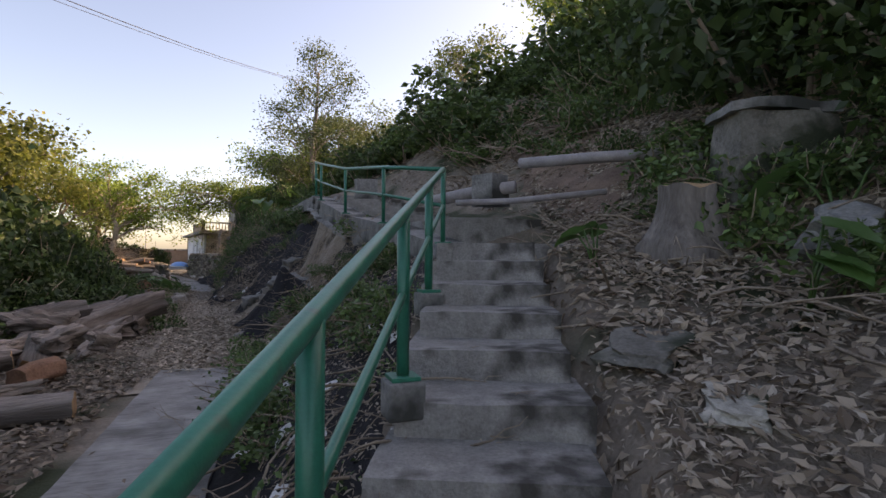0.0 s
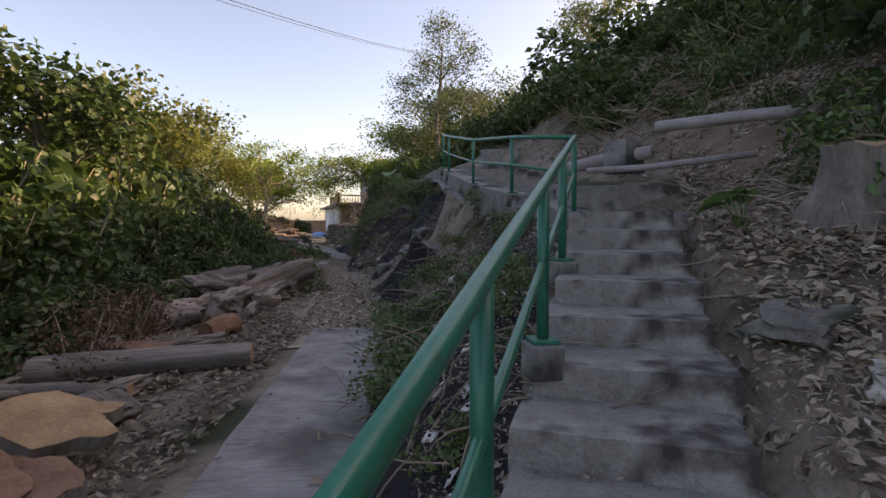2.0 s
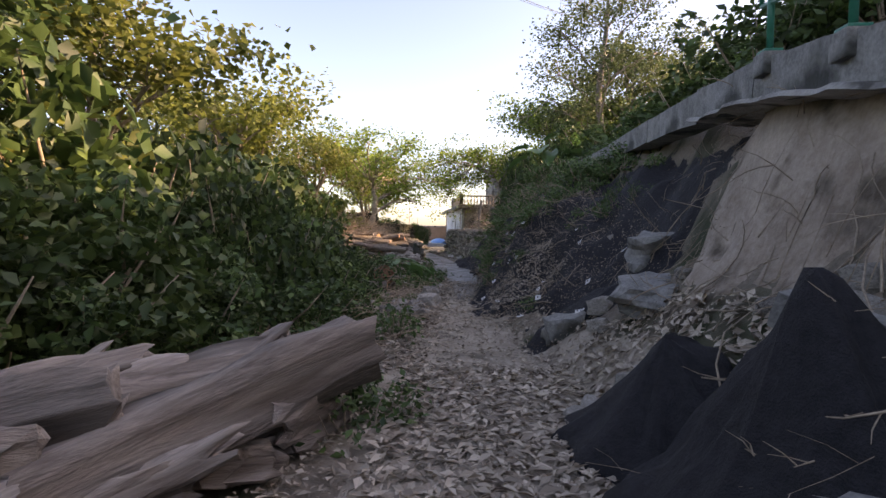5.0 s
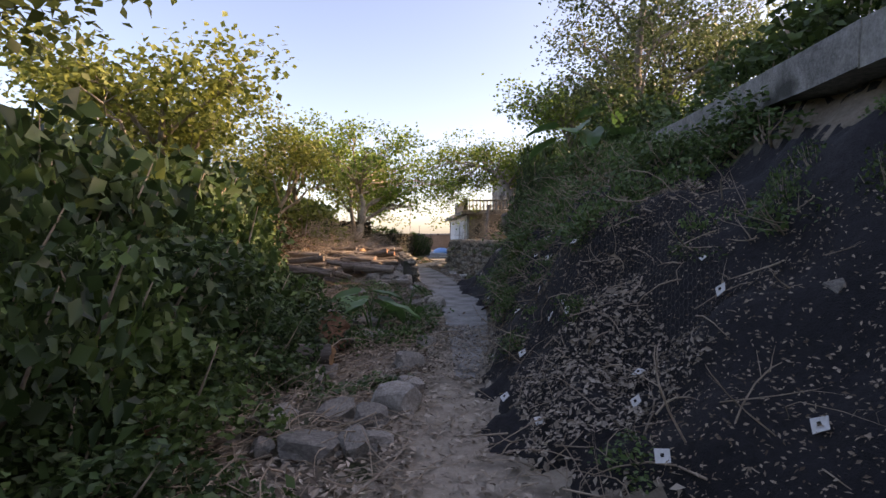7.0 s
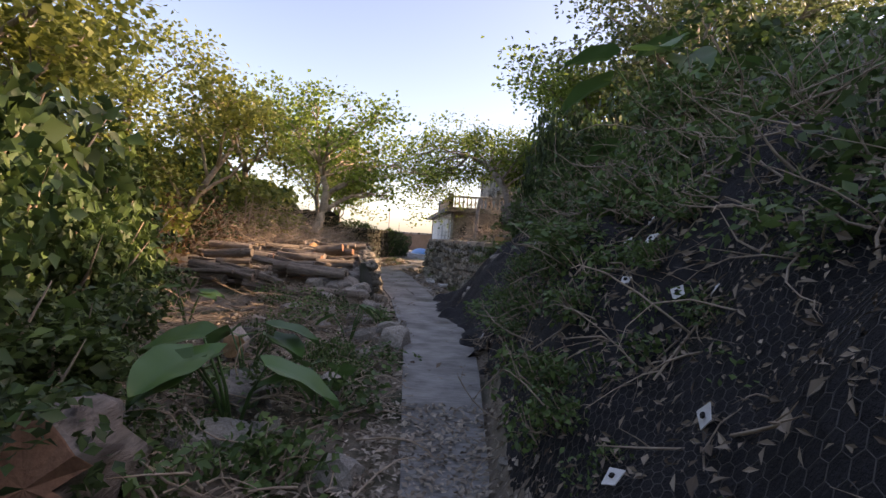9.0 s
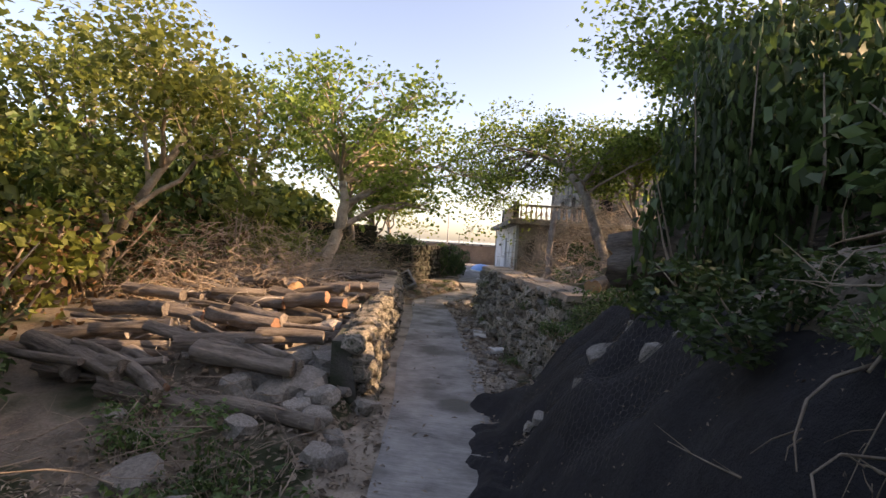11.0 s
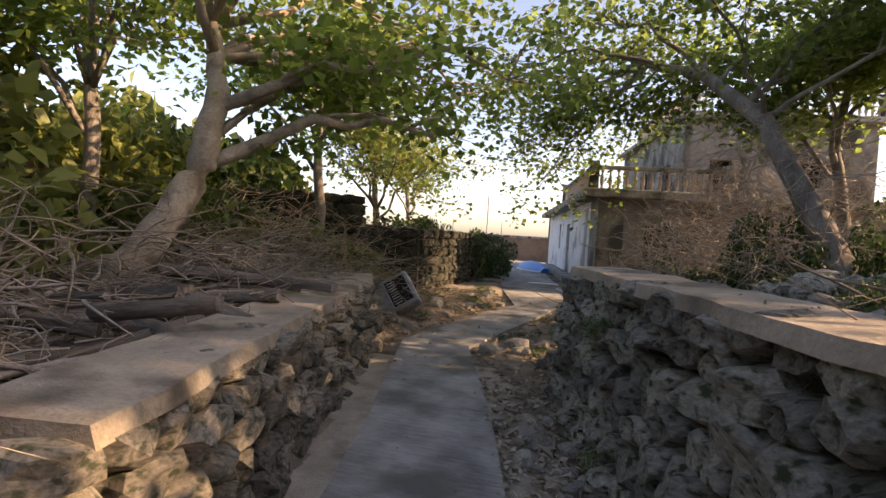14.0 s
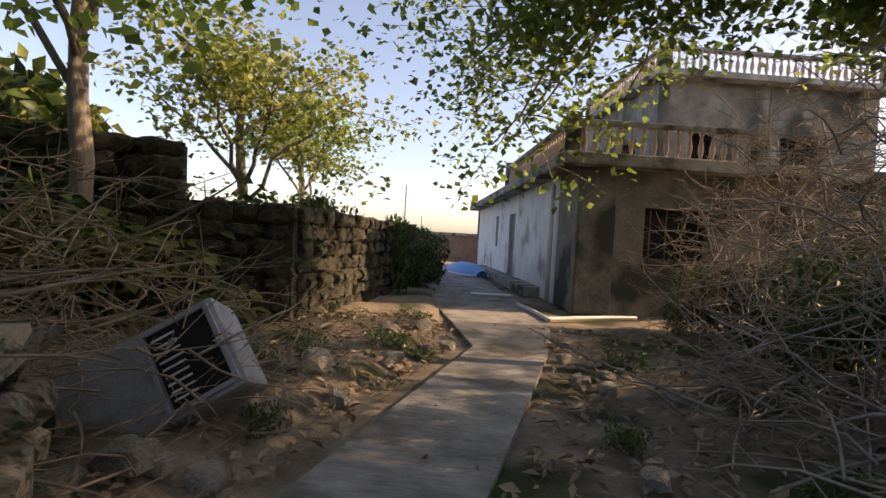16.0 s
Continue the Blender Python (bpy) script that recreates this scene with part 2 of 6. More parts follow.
def leaf_mesh(name, centres, size, mat, droop=0.3, slim=0.45, seed=0, up=0.6, spread=0.35):
    """Many small folded leaves, four corners each, at the given places."""
    rng = np.random.default_rng(seed)
    c = np.asarray(centres, float)
    n = len(c)
    d = rng.normal(size=(n, 3))
    d[:, 2] = d[:, 2] * 0.5 - droop
    d /= np.linalg.norm(d, axis=1)[:, None]
    nrm = rng.normal(size=(n, 3)) * 0.6
    nrm[:, 2] += up
    side = np.cross(d, nrm)
    side /= np.linalg.norm(side, axis=1)[:, None] + 1e-9
    nn = np.cross(side, d)
    s = (size * rng.uniform(1 - spread, 1 + spread, n))[:, None]
    mid = c + d * s * 0.45 - nn * s * 0.06
    v = np.stack([c, mid + side * s * slim + nn * s * 0.13, c + d * s - nn * s * 0.1, mid - side * s * slim + nn * s * 0.13], 1).reshape(-1, 3)
    f = np.arange(4 * n).reshape(-1, 4)
    me = bpy.data.meshes.new(name)
    me.vertices.add(4 * n)
    me.vertices.foreach_set("co", v.ravel())
    me.loops.add(6 * n)
    me.loops.foreach_set("vertex_index", np.stack([f[:, 0], f[:, 1], f[:, 2], f[:, 0], f[:, 2], f[:, 3]], 1).ravel().astype(np.int32))
    me.polygons.add(2 * n)
    me.polygons.foreach_set("loop_start", np.arange(0, 6 * n, 3, dtype=np.int32))
    me.update(calc_edges=True)
    me.validate()
    me.materials.append(mat)
    return me


# ---- the lie of the land ----
ROUTE = [(-60, -2.5), (-14, 1.15), (-8.2, 1.22), (-4.2, 1.38), (0, 1.08), (3.4, 0.84), (5.8, 0.70), (8, 0.50), (9.5, 0.33), (12.9, -0.42), (14.6, -0.80), (16.5, -1.25), (18.8, -1.83), (21.1, -2.52), (25.3, -1.88), (29, -2.30), (37, -3.8), (46, -5.3), (80, -10)]
BANK = [
    (-60, (-2, 0), (0, 0.2), (4, 1.0), (8, 2.6), (16, 6.0)),
    (-14, (1.7, 0), (2.4, 0.05), (3.4, 0.35), (5.5, 1.9), (9.5, 4.8)),
    (-9.2, (1.62, 0), (1.84, 0.20), (2.65, 0.36), (3.4, 0.55), (4.4, 0.90), (9.3, 4.60)),
    (-8.2, (1.62, 0), (2.28, 0.50), (3.1, 0.72), (3.6, 0.85), (4.5, 1.10), (9.3, 4.65)),
    (-7, (1.66, 0), (2.4, 0.62), (2.85, 0.98), (3.65, 1.18), (4.7, 1.45), (9.3, 4.70)),
    (-6, (1.70, 0), (2.6, 0.82), (3.1, 1.12), (4.3, 1.30), (5.0, 1.62), (9.3, 4.80)),
    (-4.5, (1.80, 0), (2.6, 0.72), (3.05, 1.10), (3.2, 1.38), (4.6, 1.65), (9.3, 5.0)),
    (-2.9, (1.95, 0), (2.5, 0.52), (2.85, 1.02), (3.1, 1.52), (4.6, 1.90), (9.3, 5.2)),
    (-1.8, (2.0, 0), (2.4, 0.42), (2.75, 0.85), (3.02, 1.62), (4.6, 2.00), (9.5, 5.4)),
    (-0.3, (1.9, 0), (2.45, 0.55), (2.85, 1.0), (3.1, 1.92), (4.6, 2.30), (9.8, 5.8)),
    (1.6, (1.55, 0), (2.3, 0.50), (2.85, 0.95), (3.2, 1.6), (3.5, 2.25), (11.5, 7.0)),
    (3.0, (1.15, 0), (1.75, 0.40), (2.5, 1.0), (3.1, 1.65), (3.5, 2.35), (12, 7.3)),
    (4.2, (0.95, 0), (1.35, 0.45), (1.95, 1.18), (2.9, 1.80), (3.4, 2.40), (12, 7.3)),
    (6.3, (0.93, 0), (1.2, 0.70), (1.8, 1.35), (2.9, 2.20), (5, 2.9), (12, 7.2)),
    (7.5, (0.92, 0), (1.35, 1.0), (2.3, 2.25), (5, 3.0), (12, 6.6)),
    (9.5, (0.80, 0), (1.2, 0.9), (2.1, 2.1), (4.5, 2.8), (12, 5.2)),
    (11.5, (0.42, 0), (0.85, 0.7), (1.5, 1.2), (4, 1.8), (12, 4.2)),
    (13.2, (0.12, 0), (0.55, 0.35), (1.0, 0.9), (4, 1.4), (12, 3.6)),
    (14.2, (0.15, 0), (0.72, 0.0), (0.92, 0.9), (4, 1.4), (12, 3.6)),
    (19.6, (-1.1, 0), (-0.92, 0.0), (-0.68, 0.85), (3, 1.25), (12, 3.2)),
    (20.8, (-1.3, 0), (-0.6, 0.1), (0.4, 0.5), (3, 1.1), (12, 3.0)),
    (24, (-1.1, 0), (0.2, 0.15), (1.3, 0.4), (3, 0.8), (12, 2.5)),
    (28, (-0.6, 0), (1, 0.02), (3, 0.05), (6, 0.2), (12, 1.0)),
    (44, (-2, 0), (1, 0.0), (3, 0.0), (6, 0.0), (12, 0.0)),
    (80, (-2, 0), (1, 0.0), (3, 0.0), (6, 0.0), (12, 0.0)),
]
BANK = [b if len(b) == 7 else (*b[:4], ((b[3][0] + b[4][0]) / 2, (b[3][1] + b[4][1]) / 2), *b[4:]) for b in BANK]
LEDGE = [(-60, 0, 0), (11.0, 0, 0), (12.4, 0.30, 1), (14, 0.55, 1), (19.5, 0.62, 1), (20.6, 0.55, 1), (21.6, 0.12, 0), (26, 0.1, 0), (80, 0, 0)]


def route(y):
    return np.interp(y, [r[0] for r in ROUTE], [r[1] for r in ROUTE])


def bank_height(x, y):
    ys = np.array([b[0] for b in BANK], float)
    px = [np.interp(y, ys, [b[k][0] for b in BANK]) for k in range(1, 7)]
    pz = [np.interp(y, ys, [b[k][1] for b in BANK]) for k in range(1, 7)]
    z = np.zeros_like(x)
    for k in range(5):
        f = np.clip((x - px[k]) / np.maximum(px[k + 1] - px[k], 0.02), 0, 1)
        z = np.where(x > px[k], pz[k] + f * (pz[k + 1] - pz[k]), z)
    wave = np.sin(x * 3.1 + 1.7 * np.sin(y * 1.3)) * np.cos(y * 2.3 + 0.8 * np.sin(x * 2.1)) + 0.6 * np.sin(x * 6.3 + y * 3.7) * np.cos(y * 5.1 - x * 1.9)
    lump = np.clip((x - px[0] - 0.1) / 0.5, 0, 1) * np.clip((px[3] + 1.2 - x) / 0.6, 0, 1) * np.clip((y - 0.8) / 1.5, 0, 1) * np.clip((12.6 - y) / 0.8, 0, 1)
    return z + np.clip(x - px[5], 0, 14) * 0.22 + 0.15 * wave * lump


def heights(x, y):
    """The ground's height, without its small lumps."""
    x, y = np.asarray(x, float), np.asarray(y, float)
    z = bank_height(x, y)
    u, v = (x - 2.47) * 0.4175 + (y + 8.69) * 0.9087, (x - 2.47) * 0.9087 - (y + 8.69) * 0.4175
    under = np.minimum(0.533 + 0.3397 * u, 1.28) - 0.20
    z = np.where((np.abs(v) < 0.42) & (u > -1.7) & (u < 3.4), np.minimum(z, np.maximum(under, -0.05)), z)
    ly, lz = [r[0] for r in LEDGE], [r[1] for r in LEDGE]
    edge = route(y) - 0.75
    z = z + np.interp(y, ly, lz) * np.clip((edge - x) / 0.22, 0, 1)
    z = z - np.clip((-9 - x) / 20, 0, 1) * 3.0 - np.clip((y - 46.6) / 1.5, 0, 1) * 3.5
    return z


FIELD_X, FIELD_Y = np.arange(-12, 20.001, 0.05), np.arange(-16, 50.001, 0.05)
FIELD = heights(*np.meshgrid(FIELD_X, FIELD_Y)).tolist()
CENTRE = [float(route(y)) for y in FIELD_Y]


def ground_at(x, y):
    """The ground's height at a place, read from a fine grid."""
    u = min(max((x + 12) / 0.05, 0), len(FIELD_X) - 1.001)
    v = min(max((y + 16) / 0.05, 0), len(FIELD_Y) - 1.001)
    i, j = int(u), int(v)
    u, v = u - i, v - j
    r, s = FIELD[j], FIELD[j + 1]
    return (r[i] * (1 - u) + r[i + 1] * u) * (1 - v) + (s[i] * (1 - u) + s[i + 1] * u) * v


def lumps(x, y):
    return 0.05 * noise.noise(Vector((x * 1.1, y * 1.1, 0))) + 0.025 * noise.noise(Vector((x * 4, y * 4, 3)))


def calm(x, y):
    """Near nought on the trodden line, one away from it."""
    j = int(min(max((y + 16) / 0.05, 0), len(FIELD_Y) - 1))
    return min(1.0, max(0.0, (abs(x - CENTRE[j]) - 0.35) / 0.4))


def on_ground(x, y, z=0.0):
    return (x, y, ground_at(x, y) + lumps(x, y) * calm(x, y) + z)


def steps_of(lo, hi, near_lo, near_hi, fine, grow=1.35):
    mid = list(np.arange(near_lo, near_hi + 1e-6, fine))
    out, s, v = [], fine, near_hi
    while v < hi:
        s *= grow
        v += s
        out.append(v)
    left, s, v = [], fine, near_lo
    while v > lo:
        s *= grow
        v -= s
        left.append(v)
    return np.array(left[::-1] + mid + out)


def build_ground():
    xs, ys = steps_of(-2500, 2500, -6, 8, 0.13), steps_of(-2500, 2500, -13, 34, 0.13)
    gx, gy = np.meshgrid(xs, ys)
    gz = heights(gx, gy)
    verts = []
    for x, y, z in zip(gx.ravel(), gy.ravel(), gz.ravel()):
        near = abs(x) < 40 and abs(y) < 60
        verts.append((x, y, z - 0.012 + (lumps(x, y) * calm(x, y) if near else 0)))
    w = len(xs)
    faces = [(j * w + i, j * w + i + 1, (j + 1) * w + i + 1, (j + 1) * w + i) for j in range(len(ys) - 1) for i in range(w - 1)]
    me = mesh("ground", verts, faces, SOIL, True)
    return thing("ground", "dark soil with moss and leaf litter", "ground", kind="structure", me=me)


build_ground()
sea = mesh("water", [(-2500, 47.2, -1.6), (2500, 47.2, -1.6), (2500, 2500, -1.6), (-2500, 2500, -1.6)], [(0, 1, 2, 3)], WATER)
thing("water", "calm pale sea beyond the low sea wall", "sea", kind="structure", me=sea)


def strip(name, left, right, z, thick, mat):
    """A slab between two edges given as lists of points."""
    verts = [(x, y, z) for x, y in left] + [(x, y, z) for x, y in right]
    n = len(left)
    verts += [(x, y, z - thick) for x, y, _ in verts]
    faces = []
    for i in range(n - 1):
        faces += [(i, n + i, n + i + 1, i + 1), (2 * n + i, i, i + 1, 2 * n + i + 1), (n + i, 3 * n + i, 3 * n + i + 1, n + i + 1)]
    faces += [(0, 2 * n, 3 * n, n), (n - 1, 2 * n - 1, 4 * n - 1, 3 * n - 1)]
    return mesh(name, verts, faces, mat)


def wavy(points, amount, seed):
    """Points along a line, with a small uneven sway."""
    out = []
    for (x0, y0), (x1, y1) in zip(points, points[1:]):
        n = max(2, int(math.hypot(x1 - x0, y1 - y0) / 0.15))
        for i in range(n):
            f = i / n
            x, y = x0 + (x1 - x0) * f, y0 + (y1 - y0) * f
            out.append((x + amount * noise.noise(Vector((y * 2.3, seed, 0))), y))
    return out + [points[-1]]


def paths():
    near = strip("path_slab", wavy([(0.80, -14), (0.845, -8.2), (1.0, -4.2)], 0.02, 1), wavy([(1.53, -14), (1.58, -8.2), (1.76, -4.3)], 0.03, 2), 0.035, 0.14, PATH_CONCRETE)
    thing("path_slab", "grey brushed concrete footpath with worn edges", "footpath", kind="structure", me=near)
    far_l = [(0.66, 4.4), (0.46, 6), (0.15, 8), (-0.05, 9.3), (-0.85, 12.9), (-1.3, 14.5), (-1.75, 16.6), (-2.22, 18.6), (-2.95, 21.2), (-2.25, 25.4), (-3.2, 29.0), (-4.6, 36.8), (-7.0, 45.9)]
    far_r = [(0.86, 4.4), (0.90, 6), (0.82, 8), (0.72, 9.5), (0.05, 13.2), (-0.27, 14.8), (-0.7, 16.3), (-1.43, 19.0), (-2.12, 21.15), (-1.5, 25.2), (-1.3, 27.5), (-2.9, 37.0), (-3.5, 45.9)]

    def level(line, k):
        out = []
        for (x0, y0), (x1, y1) in zip(line, line[1:]):
            out += [(x0 + (x1 - x0) * i / 12 + 0.015 * noise.noise(Vector((i, y0, k))), y0 + (y1 - y0) * i / 12) for i in range(12)]
        return out + [line[-1]]

    far = strip("path_slab", level(far_l, 1), level(far_r, 2), 0.03, 0.14, PATH_CONCRETE)
    thing("path_slab", "long grey concrete footpath leading to the sea", "footpath", kind="structure", me=far)


paths()


def dirt_sheet(name, x0, x1, y0, y1, mat, label, category, lift, keep, fine=0.1, amount=0.03, kind="structure"):
    """A sheet laid on the ground wherever keep(x, y) is above nought."""
    xs, ys = np.arange(x0, x1, fine), np.arange(y0, y1, fine)
    index, verts, faces = {}, [], []
    gx, gy = np.meshgrid(xs, ys)
    gz = heights(gx, gy)
    for j, y in enumerate(ys):
        for i, x in enumerate(xs):
            k = keep(x, y)
            if k > -0.3:
                index[i, j] = len(verts)
                rise = max(-0.08, min(1.0, k / 0.12)) if k < 0.12 else 1.0
                verts.append((x, y, gz[j, i] + lumps(x, y) * calm(x, y) - 0.012 + 0.014 * min(rise, 1.0) * (1 if rise > 0 else 6) + (lift + amount * noise.noise(Vector((x * 3, y * 3, 9)))) * max(0.0, rise)))
    for i, j in index:
        q = [(i, j), (i + 1, j), (i + 1, j + 1), (i, j + 1)]
        if all(k in index for k in q):
            faces.append([index[k] for k in q])
    return thing(name, label, category, kind=kind, me=mesh(name, verts, faces, mat, True))


def edge_noise(x, y, s=1.6, k=0):
    return noise.noise(Vector((x * s, y * s, k))) * 0.6 + noise.noise(Vector((x * s * 3, y * s * 3, k))) * 0.3


dirt_sheet("dirt_track", -1, 3, -5, 5.6, DIRT, "pale trodden dirt track strewn with chips", "dirt track", 0.004, lambda x, y: 0.62 + (0.45 if x > route(y) and y < 1 else 0) - 0.04 * max(0, y) - abs(x - route(y)) + 0.35 * edge_noise(x, y), 0.08, 0.0)
dirt_sheet("dirt_verge", -3.4, 1.0, 11, 20.5, DIRT, "pale dry dirt beside the footpath", "dirt verge", 0.004, lambda x, y: 0.85 - abs(x - route(y)) + 0.3 * edge_noise(x, y), 0.1, 0.0)


# ---- concrete stairs and railing ----
STAIR_DIR = Vector((0.4175, 0.9087, 0)).normalized()
STAIR_SIDE = Vector((STAIR_DIR.y, -STAIR_DIR.x, 0))
STAIR_FOOT = Vector((2.47, -8.69, 0))  # middle of a nosing 0.533 m up
STAIR_YAW = -math.degrees(math.atan2(STAIR_DIR.x, STAIR_DIR.y))
RISE, RUN = 0.1245, 0.3665


def stair_point(u, v, z):
    p = STAIR_FOOT + STAIR_DIR * u + STAIR_SIDE * v
    return Vector((p.x, p.y, z))


def staircase():
    top = thing("staircase", "worn grey concrete staircase climbing the bank", "stairs", kind="structure")
    rng = random.Random(4)
    for i in range(-4, 7):
        z = 0.533 + RISE * i
        width = 0.69 + rng.uniform(-0.03, 0.05) + (0.06 if i < 1 else 0)
        bm = bmesh.new()
        bmesh.ops.create_cube(bm, size=1.0)
        bmesh.ops.subdivide_edges(bm, edges=bm.edges[:], cuts=4, use_grid_fill=True)
        for v in bm.verts:
            v.co = Vector((v.co.x * width, v.co.y * (RUN + 0.25), v.co.z * (RISE + 0.16)))
            n = noise.noise_vector(v.co * 4 + Vector((i * 3.3, 0, 0)))
            v.co += n * 0.012
        me = from_bm("step", bm, CONCRETE)
        c = stair_point(RUN * i + (RUN + 0.25) / 2, rng.uniform(-0.02, 0.02), z - (RISE + 0.16) / 2)
        part("step", me, top, m=pose(c.x, c.y, c.z, 0, 0, STAIR_YAW + rng.uniform(-1, 1)))
    c = stair_point(RUN * 6 + 0.62, 0.30, 1.28 - 0.14)
    part("landing", box("landing", (1.35, 1.0, 0.28), CONCRETE, 0, rough=0.014, seed=3), top, m=pose(c.x, c.y, c.z, 0, 0, STAIR_YAW + 14))
    return top


staircase()


def railing():
    top = thing("handrail", "green painted tubular steel handrail, two rails", "handrail")
    top.location = (0, 0, 0)

    def run(points, r, name, sides=12):
        v, f = tube(points, [r] * len(points), sides)
        part(name, mesh(name, v, f, GREEN_PAINT, True), top)

    corner, low = Vector((3.31, -6.0, 1.90)), Vector((1.645, -9.78, 0.955))
    drop = Vector((0, 0, 0.30))
    pts = [low + (corner - low) * (i / 10) for i in range(11)]
    run([low + Vector((-0.02, -0.05, -0.30)), low + Vector((-0.03, -0.06, -0.06))] + pts, 0.022, "top_rail")
    run([low + Vector((-0.02, -0.04, -0.32))] + [p - drop for p in pts], 0.015, "mid_rail")
    upper = [corner, Vector((3.18, -4.48, 2.14)), Vector((3.04, -2.89, 2.35)), Vector((2.945, -1.09, 2.69)), Vector((2.96, -0.15, 2.87))]
    run(upper, 0.019, "top_rail")
    run([p - drop for p in upper], 0.015, "mid_rail")
    run([upper[-1], upper[-1] - drop], 0.015, "end_bar")

    def post(p, height, r=0.024):
        v, f = tube([(0, 0, -height), (0, 0, 0)], [r, r], 10)
        ob = part("post", mesh("post", v, f, GREEN_PAINT, True), top, m=pose(p.x, p.y, p.z))
        part("base_plate", box("base_plate", (0.11, 0.11, 0.016), GREEN_PAINT, 0.003), ob, m=pose(0, 0, -height + 0.012))
        part("footing", box("footing", (0.14, 0.14, 0.14), OLD_CONCRETE, 0.012), ob, m=pose(0, 0, -height - 0.068))

    for f in (0.15, 0.42, 0.68):
        post(low + (corner - low) * f, 0.62)
    for p in (corner, upper[1], upper[2], upper[3], upper[4] + Vector((0, -0.12, -0.02))):
        post(p, 0.62, 0.021)


railing()


# ---- upper walk along the bank ----
UPPER = [(3.31, -6.05, 1.27), (3.18, -4.48, 1.52), (3.04, -2.89, 1.73), (2.95, -1.1, 2.07), (2.98, -0.1, 2.24), (3.08, 1.2, 2.38), (3.18, 3.2, 2.52), (3.2, 5.4, 2.60), (3.1, 7.4, 2.62), (2.6, 9.0, 2.6)]


def upper_walk():
    top = thing("stair_wall", "weathered grey concrete stair wall undercut by a landslip", "concrete wall", kind="structure")
    for n, ((x0, y0, z0), (x1, y1, z1)) in enumerate(zip(UPPER, UPPER[1:])):
        long = math.hypot(x1 - x0, y1 - y0)
        yaw = math.degrees(math.atan2(-(x1 - x0), y1 - y0))
        deep = 0.46 if n < 2 else 0.28
        me = box("wall_block", (0.30, long + 0.02, deep), OLD_CONCRETE, 0, rough=0.018, seed=n)
        part("wall_block", me, top, m=pose((x0 + x1) / 2 + 0.12, (y0 + y1) / 2, (z0 + z1) / 2 - deep / 2, math.degrees(math.atan2(z1 - z0, long)), 0, yaw))
    for i in range(9):
        y = -5.2 + i * 0.62
        x = np.interp(y, [p[1] for p in UPPER[1:]], [p[0] for p in UPPER[1:]])
        z = np.interp(y, [p[1] for p in UPPER[1:]], [p[2] for p in UPPER[1:]])
        part("step", box("step", (1.1, 0.70, 0.24), CONCRETE, 0, rough=0.014, seed=i + 30), top, m=pose(x + 0.86, y, z - 0.10, 0, 0, -2))
    # broken underside left hanging over the slip
    verts, faces = [], []
    ys = np.arange(-3.3, 1.2, 0.12)
    for k, y in enumerate(ys):
        x = np.interp(y, [p[1] for p in UPPER[1:]], [p[0] for p in UPPER[1:]])
        z = np.interp(y, [p[1] for p in UPPER[1:]], [p[2] for p in UPPER[1:]]) - 0.27 - 0.08 * abs(noise.noise(Vector((y * 1.7, 2, 0))))
        o = 0.10 + 0.06 * noise.noise(Vector((y * 3, 0, 0)))
        verts += [(x - o, y, z + 0.03), (x - o - 0.02, y, z), (x + 0.35, y, z - 0.05), (x + 0.35, y, z + 0.06)]
        if k:
            a = 4 * (k - 1)
            faces += [(a + i, a + (i + 1) % 4, a + 4 + (i + 1) % 4, a + 4 + i) for i in range(4)]
    part("broken_edge", mesh("broken_edge", verts, faces, CONCRETE), top)


upper_walk()
dirt_sheet("slip_face", 2.0, 3.4, -3.6, 1.2, EARTH, "bare pale earth face of a small landslip", "bare earth", 0.035, lambda x, y: min(0.5 - y, y + 3.0, ground_at(x, y) - 0.72) + 0.4 * edge_noise(x, y), 0.06, 0.12)


